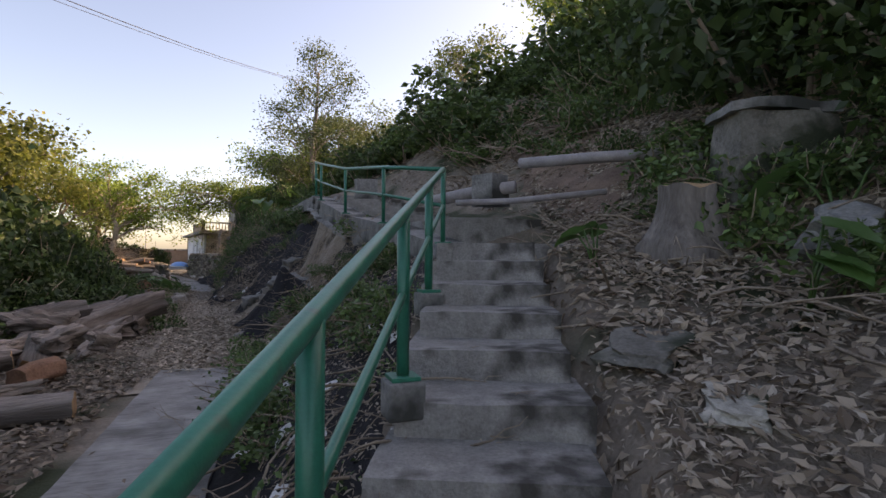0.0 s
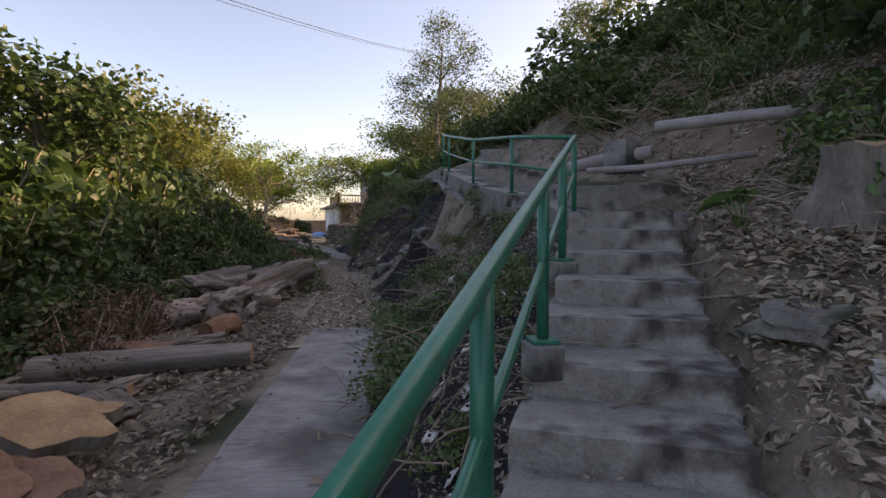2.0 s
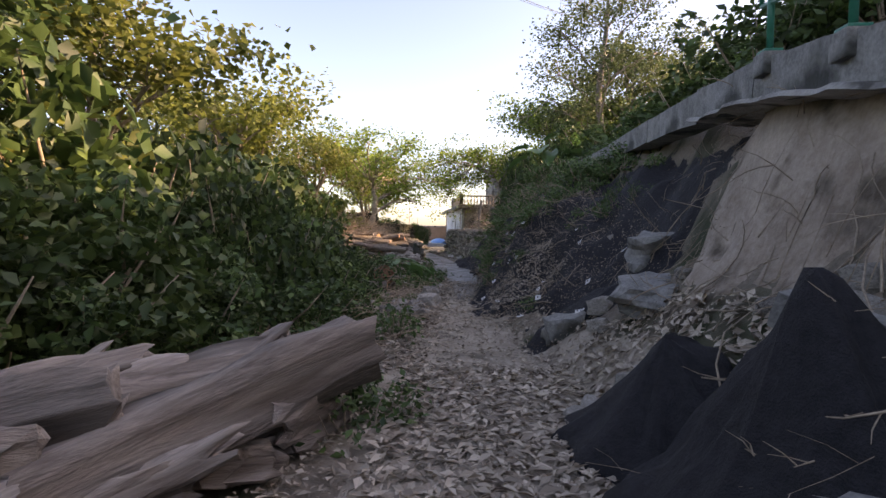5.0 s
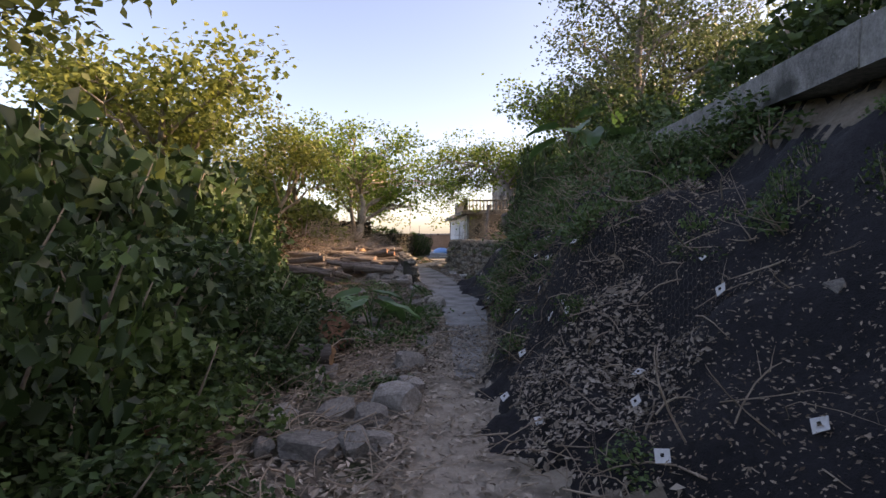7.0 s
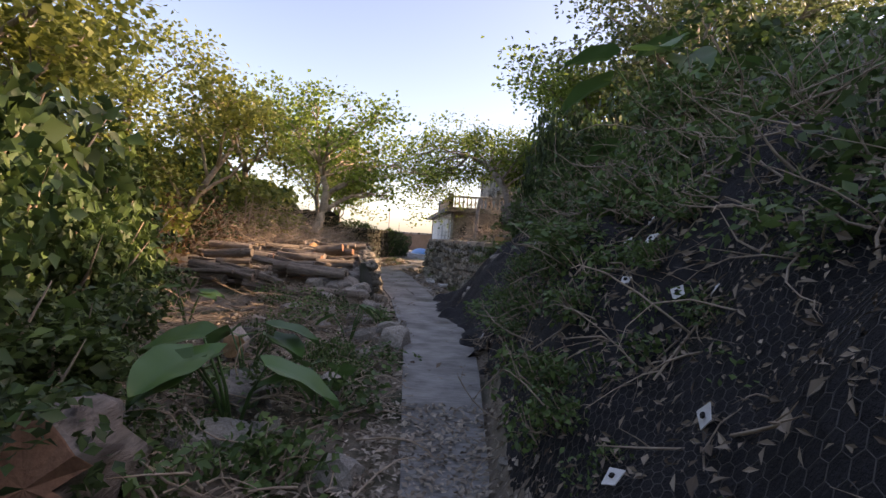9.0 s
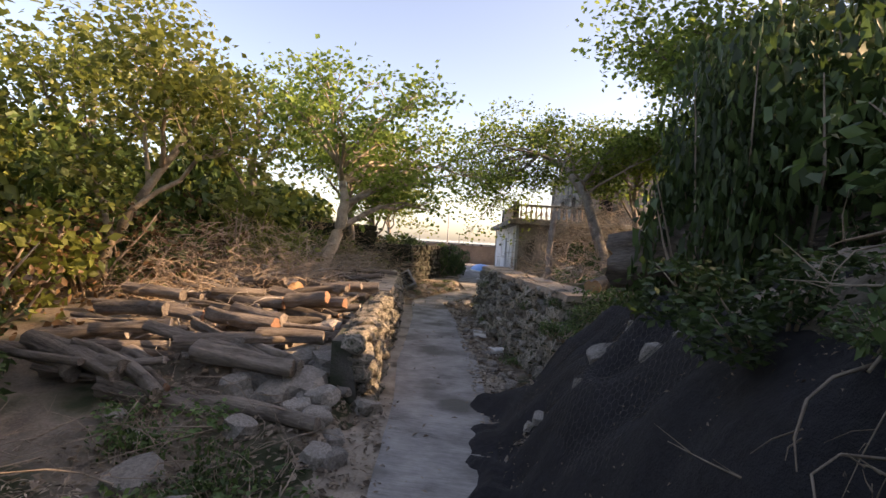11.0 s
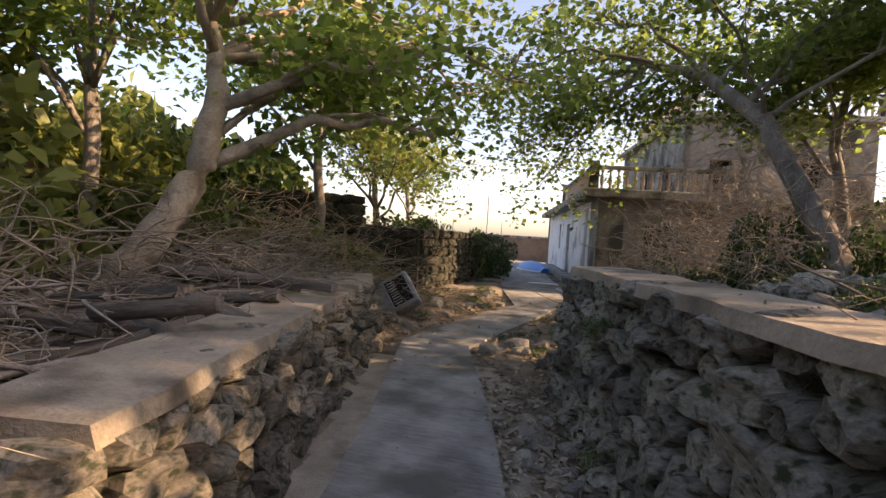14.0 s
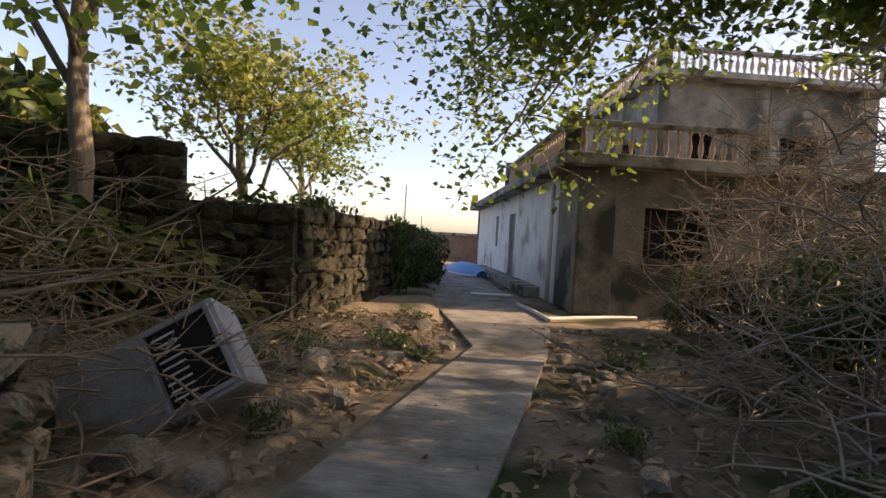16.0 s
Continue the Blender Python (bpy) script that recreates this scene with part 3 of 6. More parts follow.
# ---- dry stone walls ----
def stone_wall(name, label, line, height, inset, seed, size=(0.30, 0.19), cap=None, mat=STONE):
    """Stones in courses over a dark core along a line; the face leans back by inset."""
    rng = random.Random(seed)
    top = thing(name, label, "stone wall", kind="structure")
    left = inset > 0
    total, lens = 0, []
    for a, b in zip(line, line[1:]):
        lens.append(math.hypot(b[0] - a[0], b[1] - a[1]))
        total += lens[-1]

    def at(s):
        for a, b, n in zip(line, line[1:], lens):
            if s <= n:
                f = s / n
                return a[0] + (b[0] - a[0]) * f, a[1] + (b[1] - a[1]) * f, math.atan2(b[1] - a[1], b[0] - a[0])
            s -= n
        return b[0], b[1], math.atan2(b[1] - a[1], b[0] - a[0])

    meshes = [rock_mesh("stone", (1, 1, 1), mat, seed * 20 + k, 2, 0.45) for k in range(12)]
    rows = int(height / size[1])
    for r in range(rows + 1):
        s = rng.uniform(-0.1, 0.1)
        while s < total:
            w = size[0] * rng.uniform(0.55, 1.5)
            x, y, a = at(min(max(s + w / 2, 0), total))
            h = size[1] * rng.uniform(0.8, 1.15)
            z = size[1] * (r + 0.45) + rng.uniform(-0.03, 0.03)
            back = z / height * abs(inset) * 0.6 + rng.uniform(-0.03, 0.03)
            nx, ny = (-math.sin(a), math.cos(a)) if left else (math.sin(a), -math.cos(a))
            if z < height + 0.05:
                ob = part("stone", rng.choice(meshes), top)
                ob.matrix_local = Matrix.LocRotScale((x + nx * back, y + ny * back, z), Euler((rng.uniform(-0.25, 0.25), rng.uniform(-0.3, 0.3), a + rng.uniform(-0.3, 0.3))), (w * 0.54, 0.13 * rng.uniform(0.8, 1.3), h * 0.56))
            s += w * 0.98
    verts, faces, n = [], [], 40
    for i in range(n + 1):
        x, y, a = at(total * i / n)
        nx, ny = (-math.sin(a), math.cos(a)) if left else (math.sin(a), -math.cos(a))
        for d, z in ((0.03, -0.1), (abs(inset) * 0.6 + 0.02, height - 0.03), (0.32, height - 0.03), (0.32, -0.1)):
            verts.append((x + nx * d, y + ny * d, z))
        if i:
            b = 4 * (i - 1)
            faces += [(b + k, b + (k + 1) % 4, b + 4 + (k + 1) % 4, b + 4 + k) for k in range(4)]
    faces += [(0, 1, 2, 3), (4 * n, 4 * n + 1, 4 * n + 2, 4 * n + 3)]
    part("core", mesh("core", verts, faces, MORTAR), top)
    if cap:
        verts, faces, n = [], [], 70
        for i in range(n + 1):
            s = total * (cap[0] + (cap[1] - cap[0]) * i / n)
            x, y, a = at(s)
            nx, ny = (-math.sin(a), math.cos(a)) if left else (math.sin(a), -math.cos(a))
            o = 0.02 * noise.noise(Vector((s * 3, 1, 0)))
            for d, z in ((0.02 + o, height - 0.02), (0.04 + o, height + 0.05), (0.52, height + 0.06), (0.54, height - 0.02)):
                verts.append((x + nx * d, y + ny * d, z + 0.012 * noise.noise(Vector((s * 4, d * 9, seed)))))
            if i:
                b = 4 * (i - 1)
                faces += [(b + k, b + (k + 1) % 4, b + 4 + (k + 1) % 4, b + 4 + k) for k in range(4)]
        faces += [(0, 1, 2, 3), (4 * n, 4 * n + 1, 4 * n + 2, 4 * n + 3)]
        part("coping", mesh("coping", verts, faces, DIRT), top, "pale mortar coping along the top")
    return top


stone_wall("wall_left", "low rubble stone wall with a mortar top", [(-1.02, 12.5), (-1.60, 14.7), (-2.06, 16.6), (-2.62, 18.7), (-3.22, 20.9), (-3.5, 21.5)], 0.70, 0.22, 1, size=(0.25, 0.145), cap=(0.42, 1.0))
stone_wall("wall_right", "mossy rubble stone wall with a pale coping", [(0.75, 13.9), (0.42, 15.0), (0.0, 16.2), (-0.40, 17.6), (-0.75, 18.8), (-1.0, 19.7), (-0.55, 20.3)], 1.08, -0.25, 2, size=(0.24, 0.16), cap=(0.0, 0.9), mat=STONE_DARK)


# ---- house by the sea ----
HOUSE_A = Vector((-0.85, 28.9, 0))
HOUSE_YAW = 10.0
HOUSE = pose(HOUSE_A.x, HOUSE_A.y, 0, 0, 0, HOUSE_YAW)


def baluster_mesh():
    pts = [(0.045, 0), (0.045, 0.04), (0.025, 0.06), (0.05, 0.16), (0.05, 0.24), (0.022, 0.38), (0.024, 0.42), (0.045, 0.44), (0.045, 0.5)]
    v, f = tube([(0, 0, z) for _, z in pts], [r for r, _ in pts], 8)
    return mesh("baluster", v, f, TERRACOTTA, True)


def wall_with_holes(name, long, high, thick, holes, mat):
    """A wall along +y from the origin, its outer face at x = 0, thickness towards +x; holes are (y0, y1, z0, z1)."""
    ys = sorted({0, long, *(h[0] for h in holes), *(h[1] for h in holes)})
    zs = sorted({0, high, *(h[2] for h in holes), *(h[3] for h in holes)})
    pieces = []
    solid = lambda i, j: 0 <= i < len(ys) - 1 and 0 <= j < len(zs) - 1 and not any(h[0] <= ys[i] < h[1] and h[2] <= zs[j] < h[3] for h in holes)
    for i in range(len(ys) - 1):
        for j in range(len(zs) - 1):
            if not solid(i, j):
                continue
            a, b, c, d = ys[i], ys[i + 1], zs[j], zs[j + 1]
            v = [(0, a, c), (0, b, c), (0, b, d), (0, a, d), (thick, a, c), (thick, b, c), (thick, b, d), (thick, a, d)]
            f = [(3, 2, 1, 0), (4, 5, 6, 7)]
            if not solid(i - 1, j):
                f.append((0, 4, 7, 3))
            if not solid(i + 1, j):
                f.append((1, 2, 6, 5))
            if not solid(i, j - 1):
                f.append((0, 1, 5, 4))
            if not solid(i, j + 1):
                f.append((3, 7, 6, 2))
            pieces.append((v, f))
    v, f = join(pieces)
    bm = bmesh.new()
    bm.from_mesh(mesh(name, v, f, mat))
    bmesh.ops.remove_doubles(bm, verts=bm.verts[:], dist=0.0005)
    return from_bm(name, bm, mat)


def house():
    top = thing("house", "abandoned two-storey village house, stained white plaster and balustrades", "house", HOUSE)
    long, deep, high = 13.0, 8.0, 2.45
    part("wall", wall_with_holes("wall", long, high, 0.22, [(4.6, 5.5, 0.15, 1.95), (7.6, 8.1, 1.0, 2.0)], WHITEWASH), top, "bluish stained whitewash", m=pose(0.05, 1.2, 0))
    # the side away from the sun: its shade is in the plaster colour
    part("wall", wall_with_holes("wall", deep, high, 0.22, [(1.15, 2.3, 1.0, 1.85), (4.4, 5.5, 1.0, 1.85)], PLASTER), top, "mouldy plaster, coloured dark for the shaded side", m=pose(0, 0, 0, 0, 0, -90) @ Matrix.Diagonal((-1, 1, 1, 1)))
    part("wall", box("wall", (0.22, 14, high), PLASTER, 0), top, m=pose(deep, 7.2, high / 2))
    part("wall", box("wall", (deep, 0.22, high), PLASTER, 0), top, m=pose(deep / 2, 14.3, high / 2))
    part("corner_pier", box("corner_pier", (0.62, 1.3, high - 0.02), PLASTER, 0.02), top, "mouldy plaster, coloured dark for the shaded side", m=pose(0.33, 0.62, high / 2))
    v, f = tube([(0, 0, 0.05), (0, 0, 1.2), (0.01, 0, 2.3)], [0.05] * 3, 10)
    part("downpipe", mesh("downpipe", v, f, WHITEWASH, True), top, "pale plastic downpipe", m=pose(-0.06, 1.45, 0))
    part("plinth", box("plinth", (0.5, 9.0, 0.22), OLD_CONCRETE, 0.02), top, m=pose(-0.1, 7.0, 0.11))
    door = part("door", box("door", (0.05, 0.88, 1.78), DOOR_PAINT, 0.004), top, "dull grey door", m=pose(0.15, 6.25, 1.05))
    part("handle", box("handle", (0.03, 0.03, 0.12), WIRE, 0.004), door, m=pose(-0.035, 0.32, 0))
    # black panel in the opening paints the dim inside
    win = part("window", box("window", (0.03, 0.5, 1.0), DARK, 0.002), top, "small window, a black panel painting its inner shade", m=pose(0.2, 9.05, 1.5))
    for k in range(3):
        part("bar", box("bar", (0.02, 0.02, 1.0), WIRE, 0.002), win, m=pose(-0.06, -0.16 + 0.16 * k, 0))
    for x in (1.72, 4.95):
        # black panels again, for the shade behind the barred openings
        w = part("window", box("window", (1.1, 0.03, 0.83), DARK, 0.002), top, "window opening with a black panel painting its inner shade", m=pose(x, 0.19, 1.42))
        for k in range(4):
            part("bar", box("bar", (0.02, 0.02, 0.83), RUST, 0.002), w, m=pose(-0.42 + 0.28 * k, -0.07, 0))
    part("roof_slab", box("roof_slab", (deep + 0.7, 15.0, 0.20), OLD_CONCRETE, 0.02), top, m=pose(deep / 2 - 0.02, 7.1, high + 0.10))
    bal = baluster_mesh()

    def balustrade(x0, y0, x1, y1, z):
        n = int(math.hypot(x1 - x0, y1 - y0) / 0.19)
        yaw = math.degrees(math.atan2(y1 - y0, x1 - x0))
        for i in range(n + 1):
            f = i / n
            part("baluster", bal, top, m=pose(x0 + (x1 - x0) * f, y0 + (y1 - y0) * f, z + 0.02))
        for dz, h in ((0.01, 0.06), (0.55, 0.09)):
            part("balustrade_rail", box("balustrade_rail", (math.hypot(x1 - x0, y1 - y0) + 0.2, 0.16, h), OLD_CONCRETE, 0.012), top, m=pose((x0 + x1) / 2, (y0 + y1) / 2, z + dz, 0, 0, yaw))
        for x, y in ((x0, y0), (x1, y1)):
            part("balustrade_pier", box("balustrade_pier", (0.22, 0.22, 0.72), OLD_CONCRETE, 0.015), top, m=pose(x, y, z + 0.34))

    t = high + 0.2
    balustrade(-0.15, 0.0, -0.15, 6.0, t)
    balustrade(-0.15, 0.0, 3.0, -0.05, t)
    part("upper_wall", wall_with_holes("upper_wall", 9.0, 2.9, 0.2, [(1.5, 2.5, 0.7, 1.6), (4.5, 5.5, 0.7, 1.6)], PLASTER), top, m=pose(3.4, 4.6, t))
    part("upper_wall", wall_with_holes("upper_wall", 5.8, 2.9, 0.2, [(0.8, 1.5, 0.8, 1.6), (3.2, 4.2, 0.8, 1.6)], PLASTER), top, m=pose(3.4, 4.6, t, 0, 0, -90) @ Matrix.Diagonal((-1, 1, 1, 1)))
    # solid black block added so the upper openings look shaded inside
    part("upper_shade_fill", box("upper_shade_fill", (5.2, 8.5, 2.8), DARK, 0), top, m=pose(6.3, 9.2, t + 1.4))
    part("upper_roof", box("upper_roof", (6.4, 9.6, 0.16), OLD_CONCRETE, 0.02), top, m=pose(6.3, 9.0, t + 2.98))
    balustrade(3.3, 4.4, 3.3, 10.2, t + 3.06)
    balustrade(3.3, 4.4, 9.2, 4.4, t + 3.06)
    return top


house()


def sea_wall():
    top = thing("sea_wall", "low concrete sea wall with a weathered brown face", "sea wall", kind="structure")
    part("wall_body", box("wall_body", (70, 0.35, 1.5), material("brown_render", (0.16, 0.11, 0.08), (0.30, 0.22, 0.165), 1.0, 0.9, 0.3, 20), 0.02), top, m=pose(-8, 46.3, 0.72))
    part("coping", box("coping", (70.1, 0.5, 0.14), CONCRETE, 0.02), top, m=pose(-8, 46.3, 1.40))
    for x in (-9.4, -6.4, -3.4, -0.4):
        v, f = tube([(0, 0, 0), (0, 0, 0.75)], [0.02, 0.015], 6)
        part("post", mesh("post", v, f, WIRE), top, m=pose(x, 46.3, 1.46))


sea_wall()
v_, f_ = tube([(0, 0, 0), (0, 0, 3.6)], [0.045, 0.035], 8)
thing("pole", "slim grey metal pole near the sea wall", "pole", pose(-6.9, 44.5, 0), me=mesh("pole", v_, f_, PIPE, True))


# ---- plants ----
def blob_points(rng, n, blobs, hollow=0.55):
    """Points in and on a heap of ellipsoids given as (x, y, z, rx, ry, rz)."""
    w = np.array([b[3] * b[4] * b[5] for b in blobs]) ** 0.67
    pick = rng.choice(len(blobs), n, p=w / w.sum())
    d = rng.normal(size=(n, 3))
    d /= np.linalg.norm(d, axis=1)[:, None]
    r = hollow + (1.06 - hollow) * rng.random(n) ** 0.6
    b = np.array(blobs)[pick]
    p = b[:, :3] + d * r[:, None] * b[:, 3:]
    k = np.array([noise.noise(Vector(q) * 2.3) for q in p])
    return p[k > -0.16]


def bush_meshes(kind, seed, mat, leaf, count, wide=1.0, high=1.2, lobes=9):
    rng = np.random.default_rng(seed)
    blobs = []
    for i in range(lobes):
        a, r = rng.uniform(0, 6.28), wide * math.sqrt(rng.random()) * 0.75
        z = high * rng.uniform(0.15, 0.85) * (1 - 0.35 * r / wide)
        s = rng.uniform(0.28, 0.5) * wide
        blobs.append((r * math.cos(a), r * math.sin(a), max(z, s * 0.55), s, s, s * 0.8))
    pts = blob_points(rng, count, blobs)
    pts = pts[pts[:, 2] > 0.0]
    leaves = leaf_mesh("foliage", pts, leaf, mat, 0.25, 0.30, seed)
    stems = []
    for b in blobs:
        q = Vector((b[0] * 0.2, b[1] * 0.2, -0.15))
        e = Vector(b[:3])
        m = (q + e) / 2 + Vector((rng.uniform(-0.1, 0.1), rng.uniform(-0.1, 0.1), 0.05))
        stems.append(tube([q, m, e, e + Vector((b[0] * 0.3, b[1] * 0.3, b[5] * 0.8))], [0.022, 0.017, 0.011, 0.004], 5))
    v, f = join(stems)
    return leaves, mesh("twigwork", v, f, TWIG, True)


BUSHES = {
    "dark": [bush_meshes("dark", 10 + k, LEAF_DARK, 0.088, 4300) for k in range(3)],
    "mid": [bush_meshes("mid", 20 + k, LEAF_MID, 0.088, 3800) for k in range(3)],
    "yellow": [bush_meshes("yellow", 30 + k, LEAF_YELLOW, 0.09, 3800) for k in range(2)],
    "far_dark": [bush_meshes("dark", 60 + k, LEAF_DARK, 0.14, 1450) for k in range(3)],
    "far_mid": [bush_meshes("mid", 70 + k, LEAF_MID, 0.13, 1550) for k in range(3)],
    "far_yellow": [bush_meshes("mid", 80 + k, LEAF_YELLOW, 0.13, 1400) for k in range(3)],
    "low": [bush_meshes("low", 40 + k, LEAF_FERN, 0.11, 820, 1.0, 0.55, 12) for k in range(4)],
    "dry": [bush_meshes("dry", 50 + k, LEAF_BROWN, 0.075, 1300, 1.0, 1.1) for k in range(2)],
}
BUSH_LABELS = {"dark": "dense dark green broad-leaved bush", "mid": "leafy mid-green bush with fine leaves", "yellow": "yellow-green sunlit bush with open twigs", "low": "low green weeds covering the soil", "dry": "dry brown withered shrub"}


def bush(kind, x, y, s=1.0, sz=None, rng=random.Random(9), z=None):
    leaves, stems = rng.choice(BUSHES[kind])
    base = ground_at(x, y) - 0.05 if z is None else z
    if kind.startswith("far_") and (x > 8 or x < -8 or y < -11):
        SCRUB.setdefault(kind, []).append((leaves, Matrix.LocRotScale((x, y, base), Euler((0, 0, rng.uniform(0, 6.28))), (s, s, sz or s))))
        return None
    word = "weeds" if kind == "low" else "bush"
    ob = thing(word, BUSH_LABELS[kind.replace("far_", "")], word, group="weeds on the ground" if kind == "low" else "bushes")
    ob.matrix_world = Matrix.LocRotScale((x, y, base), Euler((0, 0, rng.uniform(0, 6.28))), (s, s, sz or s))
    part("twigwork", stems, ob)
    part("foliage", leaves, ob)
    return ob


SCRUB = {}
rb = random.Random(77)
# the thicket on the seaward side of the track
for i in range(30):
    y = -12.5 + i * 0.8 + rb.uniform(-0.2, 0.2)
    base = np.interp(y, [-13, -8, -4, 0, 3, 6, 9, 11], [-1.9, -2.0, -1.6, -1.2, -0.75, -1.7, -2.9, -3.6])
    for row, (d, s, h) in enumerate(((0, 0.75, 0.75), (1.0, 1.15, 1.6), (2.6, 1.5, 2.5), (4.6, 1.8, 2.9))):
        if y > 7.5 and row == 0:
            continue
        near = row < 2 and y > -7
        kind = rb.choice(["dark", "dark", "mid"] if row < 2 else ["dark", "dark", "mid"] if y < 0 else ["dark", "mid", "mid", "yellow"])
        bush(kind if near else "far_" + kind, base - d + rb.uniform(-0.3, 0.3), y, s * rb.uniform(0.8, 1.15), h * rb.uniform(0.75, 1.15), rb)
for i in range(22):
    y = 9.5 + i * 0.95
    bush(rb.choice(["far_yellow", "far_mid", "far_mid", "dry", "far_dark"]), -6.6 + rb.uniform(-0.8, 0.8), y, rb.uniform(1.2, 1.6), rb.uniform(1.1, 1.8), rb)
    bush(rb.choice(["far_yellow", "far_mid"]), -9.0 + rb.uniform(-0.9, 0.9), y, rb.uniform(1.6, 2.1), rb.uniform(2.2, 3.0), rb)
    bush(rb.choice(["far_yellow", "far_mid", "far_yellow"]), -11.8 + rb.uniform(-1, 1), y, rb.uniform(2.0, 2.6), rb.uniform(3.0, 4.0), rb)
for x, y, s, h in ((-5.20, 27.60, 0.75, 0.7), (-5.00, 28.80, 0.8, 0.85), (-5.05, 30.00, 0.8, 0.95), (-5.90, 29.60, 1.0, 1.1), (-5.70, 31.30, 1.0, 1.1), (-6.50, 33.00, 1.2, 1.2), (-7.30, 35.50, 1.3, 1.2), (-8.20, 38.00, 1.3, 1.1), (-9.20, 41.00, 1.4, 1.1)):
    bush(rb.choice(["dark", "mid"]), x, y, s, h, rb)
# the hillside above the stairs
for i in range(150):
    x, y = rb.uniform(4.6, 15), rb.uniform(-11, 24)
    if y > 10 and x < 5.5 or x < 6.2 and y < -0.5:
        continue
    if abs(x - (5.6 + 0.35 * (y + 5))) < 0.8 and -5 < y < 5:
        continue
    s = rb.uniform(0.9, 1.5) * (1.25 if x > 8 else 1)
    bush(rb.choice(["far_dark", "far_dark", "far_dark", "far_mid"]), x, y, s, s * rb.uniform(0.8, 1.2), rb)
for x, y, s, h in ((6.25, -6.98, 1.5, 1.9), (7.07, -7.81, 1.7, 2.2), (5.88, -8.44, 1.2, 1.2), (7.44, -6.21, 1.7, 2.2), (6.70, -9.27, 1.6, 1.8), (8.49, -7.17, 2.0, 2.6), (5.41, -9.32, 1.0, 0.9)):
    bush("dark", x, y, s, h, rb)
for x, y, s, h in ((1.75, 12.3, 0.55, 1.3), (1.65, 11.8, 0.5, 1.9), (1.9, 12.0, 0.7, 2.1), (2.5, 12.6, 0.8, 1.9), (2.4, 11.7, 0.9, 2.0), (3.0, 12.4, 1.1, 2.4), (3.2, 12.2, 1.2, 2.2), (3.2, 11.6, 0.9, 0.9), (2.9, 10.6, 0.8, 0.6), (2.2, 9.4, 0.6, 0.6), (1.5, 10.2, 0.5, 0.4), (3.6, 8.8, 1.0, 1.1), (4.3, 6.9, 1.0, 1.1)):
    bush("dark", x, y, s, h, rb)
for i in range(110):
    x, y = rb.uniform(3.3, 7.8), rb.uniform(-11, -1)
    v = (Vector((x, y, 0)) - STAIR_FOOT).dot(STAIR_SIDE)
    if v < (1.7 if y < -7 else 1.0) and y < -3.9 or y > -4.6 and x < 5.2:
        continue
    bush("low", x, y, rb.uniform(0.35, 0.7), rb.uniform(0.35, 0.6), rb)
for i in range(104):
    y = rb.uniform(-8.9, 9.6) if i < 72 else rb.uniform(-8.8, -3.2)
    toe = np.interp(y, [b[0] for b in BANK], [b[1][0] for b in BANK])
    x = toe + rb.uniform(0.2, 2.6) * (1 if y > 2.5 else 0.6)
    if -2.6 < y < 2 or (Vector((x, y, 0)) - STAIR_FOOT).dot(STAIR_SIDE) > -0.5 and y < -5.5:
        continue
    bush("low", x, y, rb.uniform(0.16, 0.42), rb.uniform(0.18, 0.4), rb)
for i in range(28):
    y = rb.uniform(-1.0, 12)
    bush("low", route(y) - rb.uniform(0.6, 2.4), y, rb.uniform(0.25, 0.6), rb.uniform(0.3, 0.6), rb)
for x, y in ((-0.75, -4.9), (-0.9, -4.2), (-1.2, -4.6), (-0.7, -5.6)):
    bush("dry", x, y, 0.5, 0.6, rb)
for i in range(34):
    bush("low", rb.uniform(4.5, 7.2), rb.uniform(-10.2, -7.4), rb.uniform(0.3, 0.6), rb.uniform(0.35, 0.7), rb)
for i in range(24):
    y = rb.uniform(13, 19)
    bush("low", route(y) + rb.uniform(1.6, 3.6), y, rb.uniform(0.25, 0.5), rb.uniform(0.3, 0.5), rb)
for i in range(22):
    y = rb.uniform(21, 27)
    bush("low", route(y) + rb.choice([-1, 1]) * rb.uniform(0.75, 2.2), y, rb.uniform(0.15, 0.35), rb.uniform(0.15, 0.35), rb)
for x, y, s, h in ((0.7, 27.5, 0.5, 0.9), (1.4, 27.3, 0.7, 1.2), (2.3, 27.0, 0.9, 1.3), (3.4, 26.8, 1.0, 1.5), (0.9, 25.6, 0.5, 0.8), (0.5, 23.9, 0.55, 1.0), (1.3, 23.2, 0.6, 1.3), (2.0, 22.4, 0.6, 1.0), (1.2, 26.2, 0.6, 0.8), (2.2, 25.0, 0.8, 0.9), (3.2, 23.0, 0.9, 1.0), (1.0, 21.2, 0.5, 0.6), (2.8, 20.6, 0.8, 0.9)):
    bush("dark", x, y, s, h, rb)
for i in range(70):
    y = rb.uniform(4.2, 9.4)
    toe = np.interp(y, [b[0] for b in BANK], [b[1][0] for b in BANK])
    bush("low", toe + rb.uniform(0.55, 2.6), y, rb.uniform(0.3, 0.6), rb.uniform(0.3, 0.6), rb)
for x, y, s, h in ((4.3, 17.9, 1.5, 1.9), (4.9, 19.3, 1.6, 2.1), (5.2, 16.4, 1.5, 1.7), (5.6, 21.0, 1.6, 2.2), (6.2, 23.0, 1.7, 2.3), (3.4, 21.4, 1.0, 1.3)):
    bush("mid", x, y, s, h, rb)
# bushes out of view behind the start, added to keep sun off the stairs
for i in range(26):
    bush("far_dark", rb.uniform(5.5, 13), rb.uniform(-22, -11), rb.uniform(1.4, 2.0), rb.uniform(1.8, 2.6), rb)
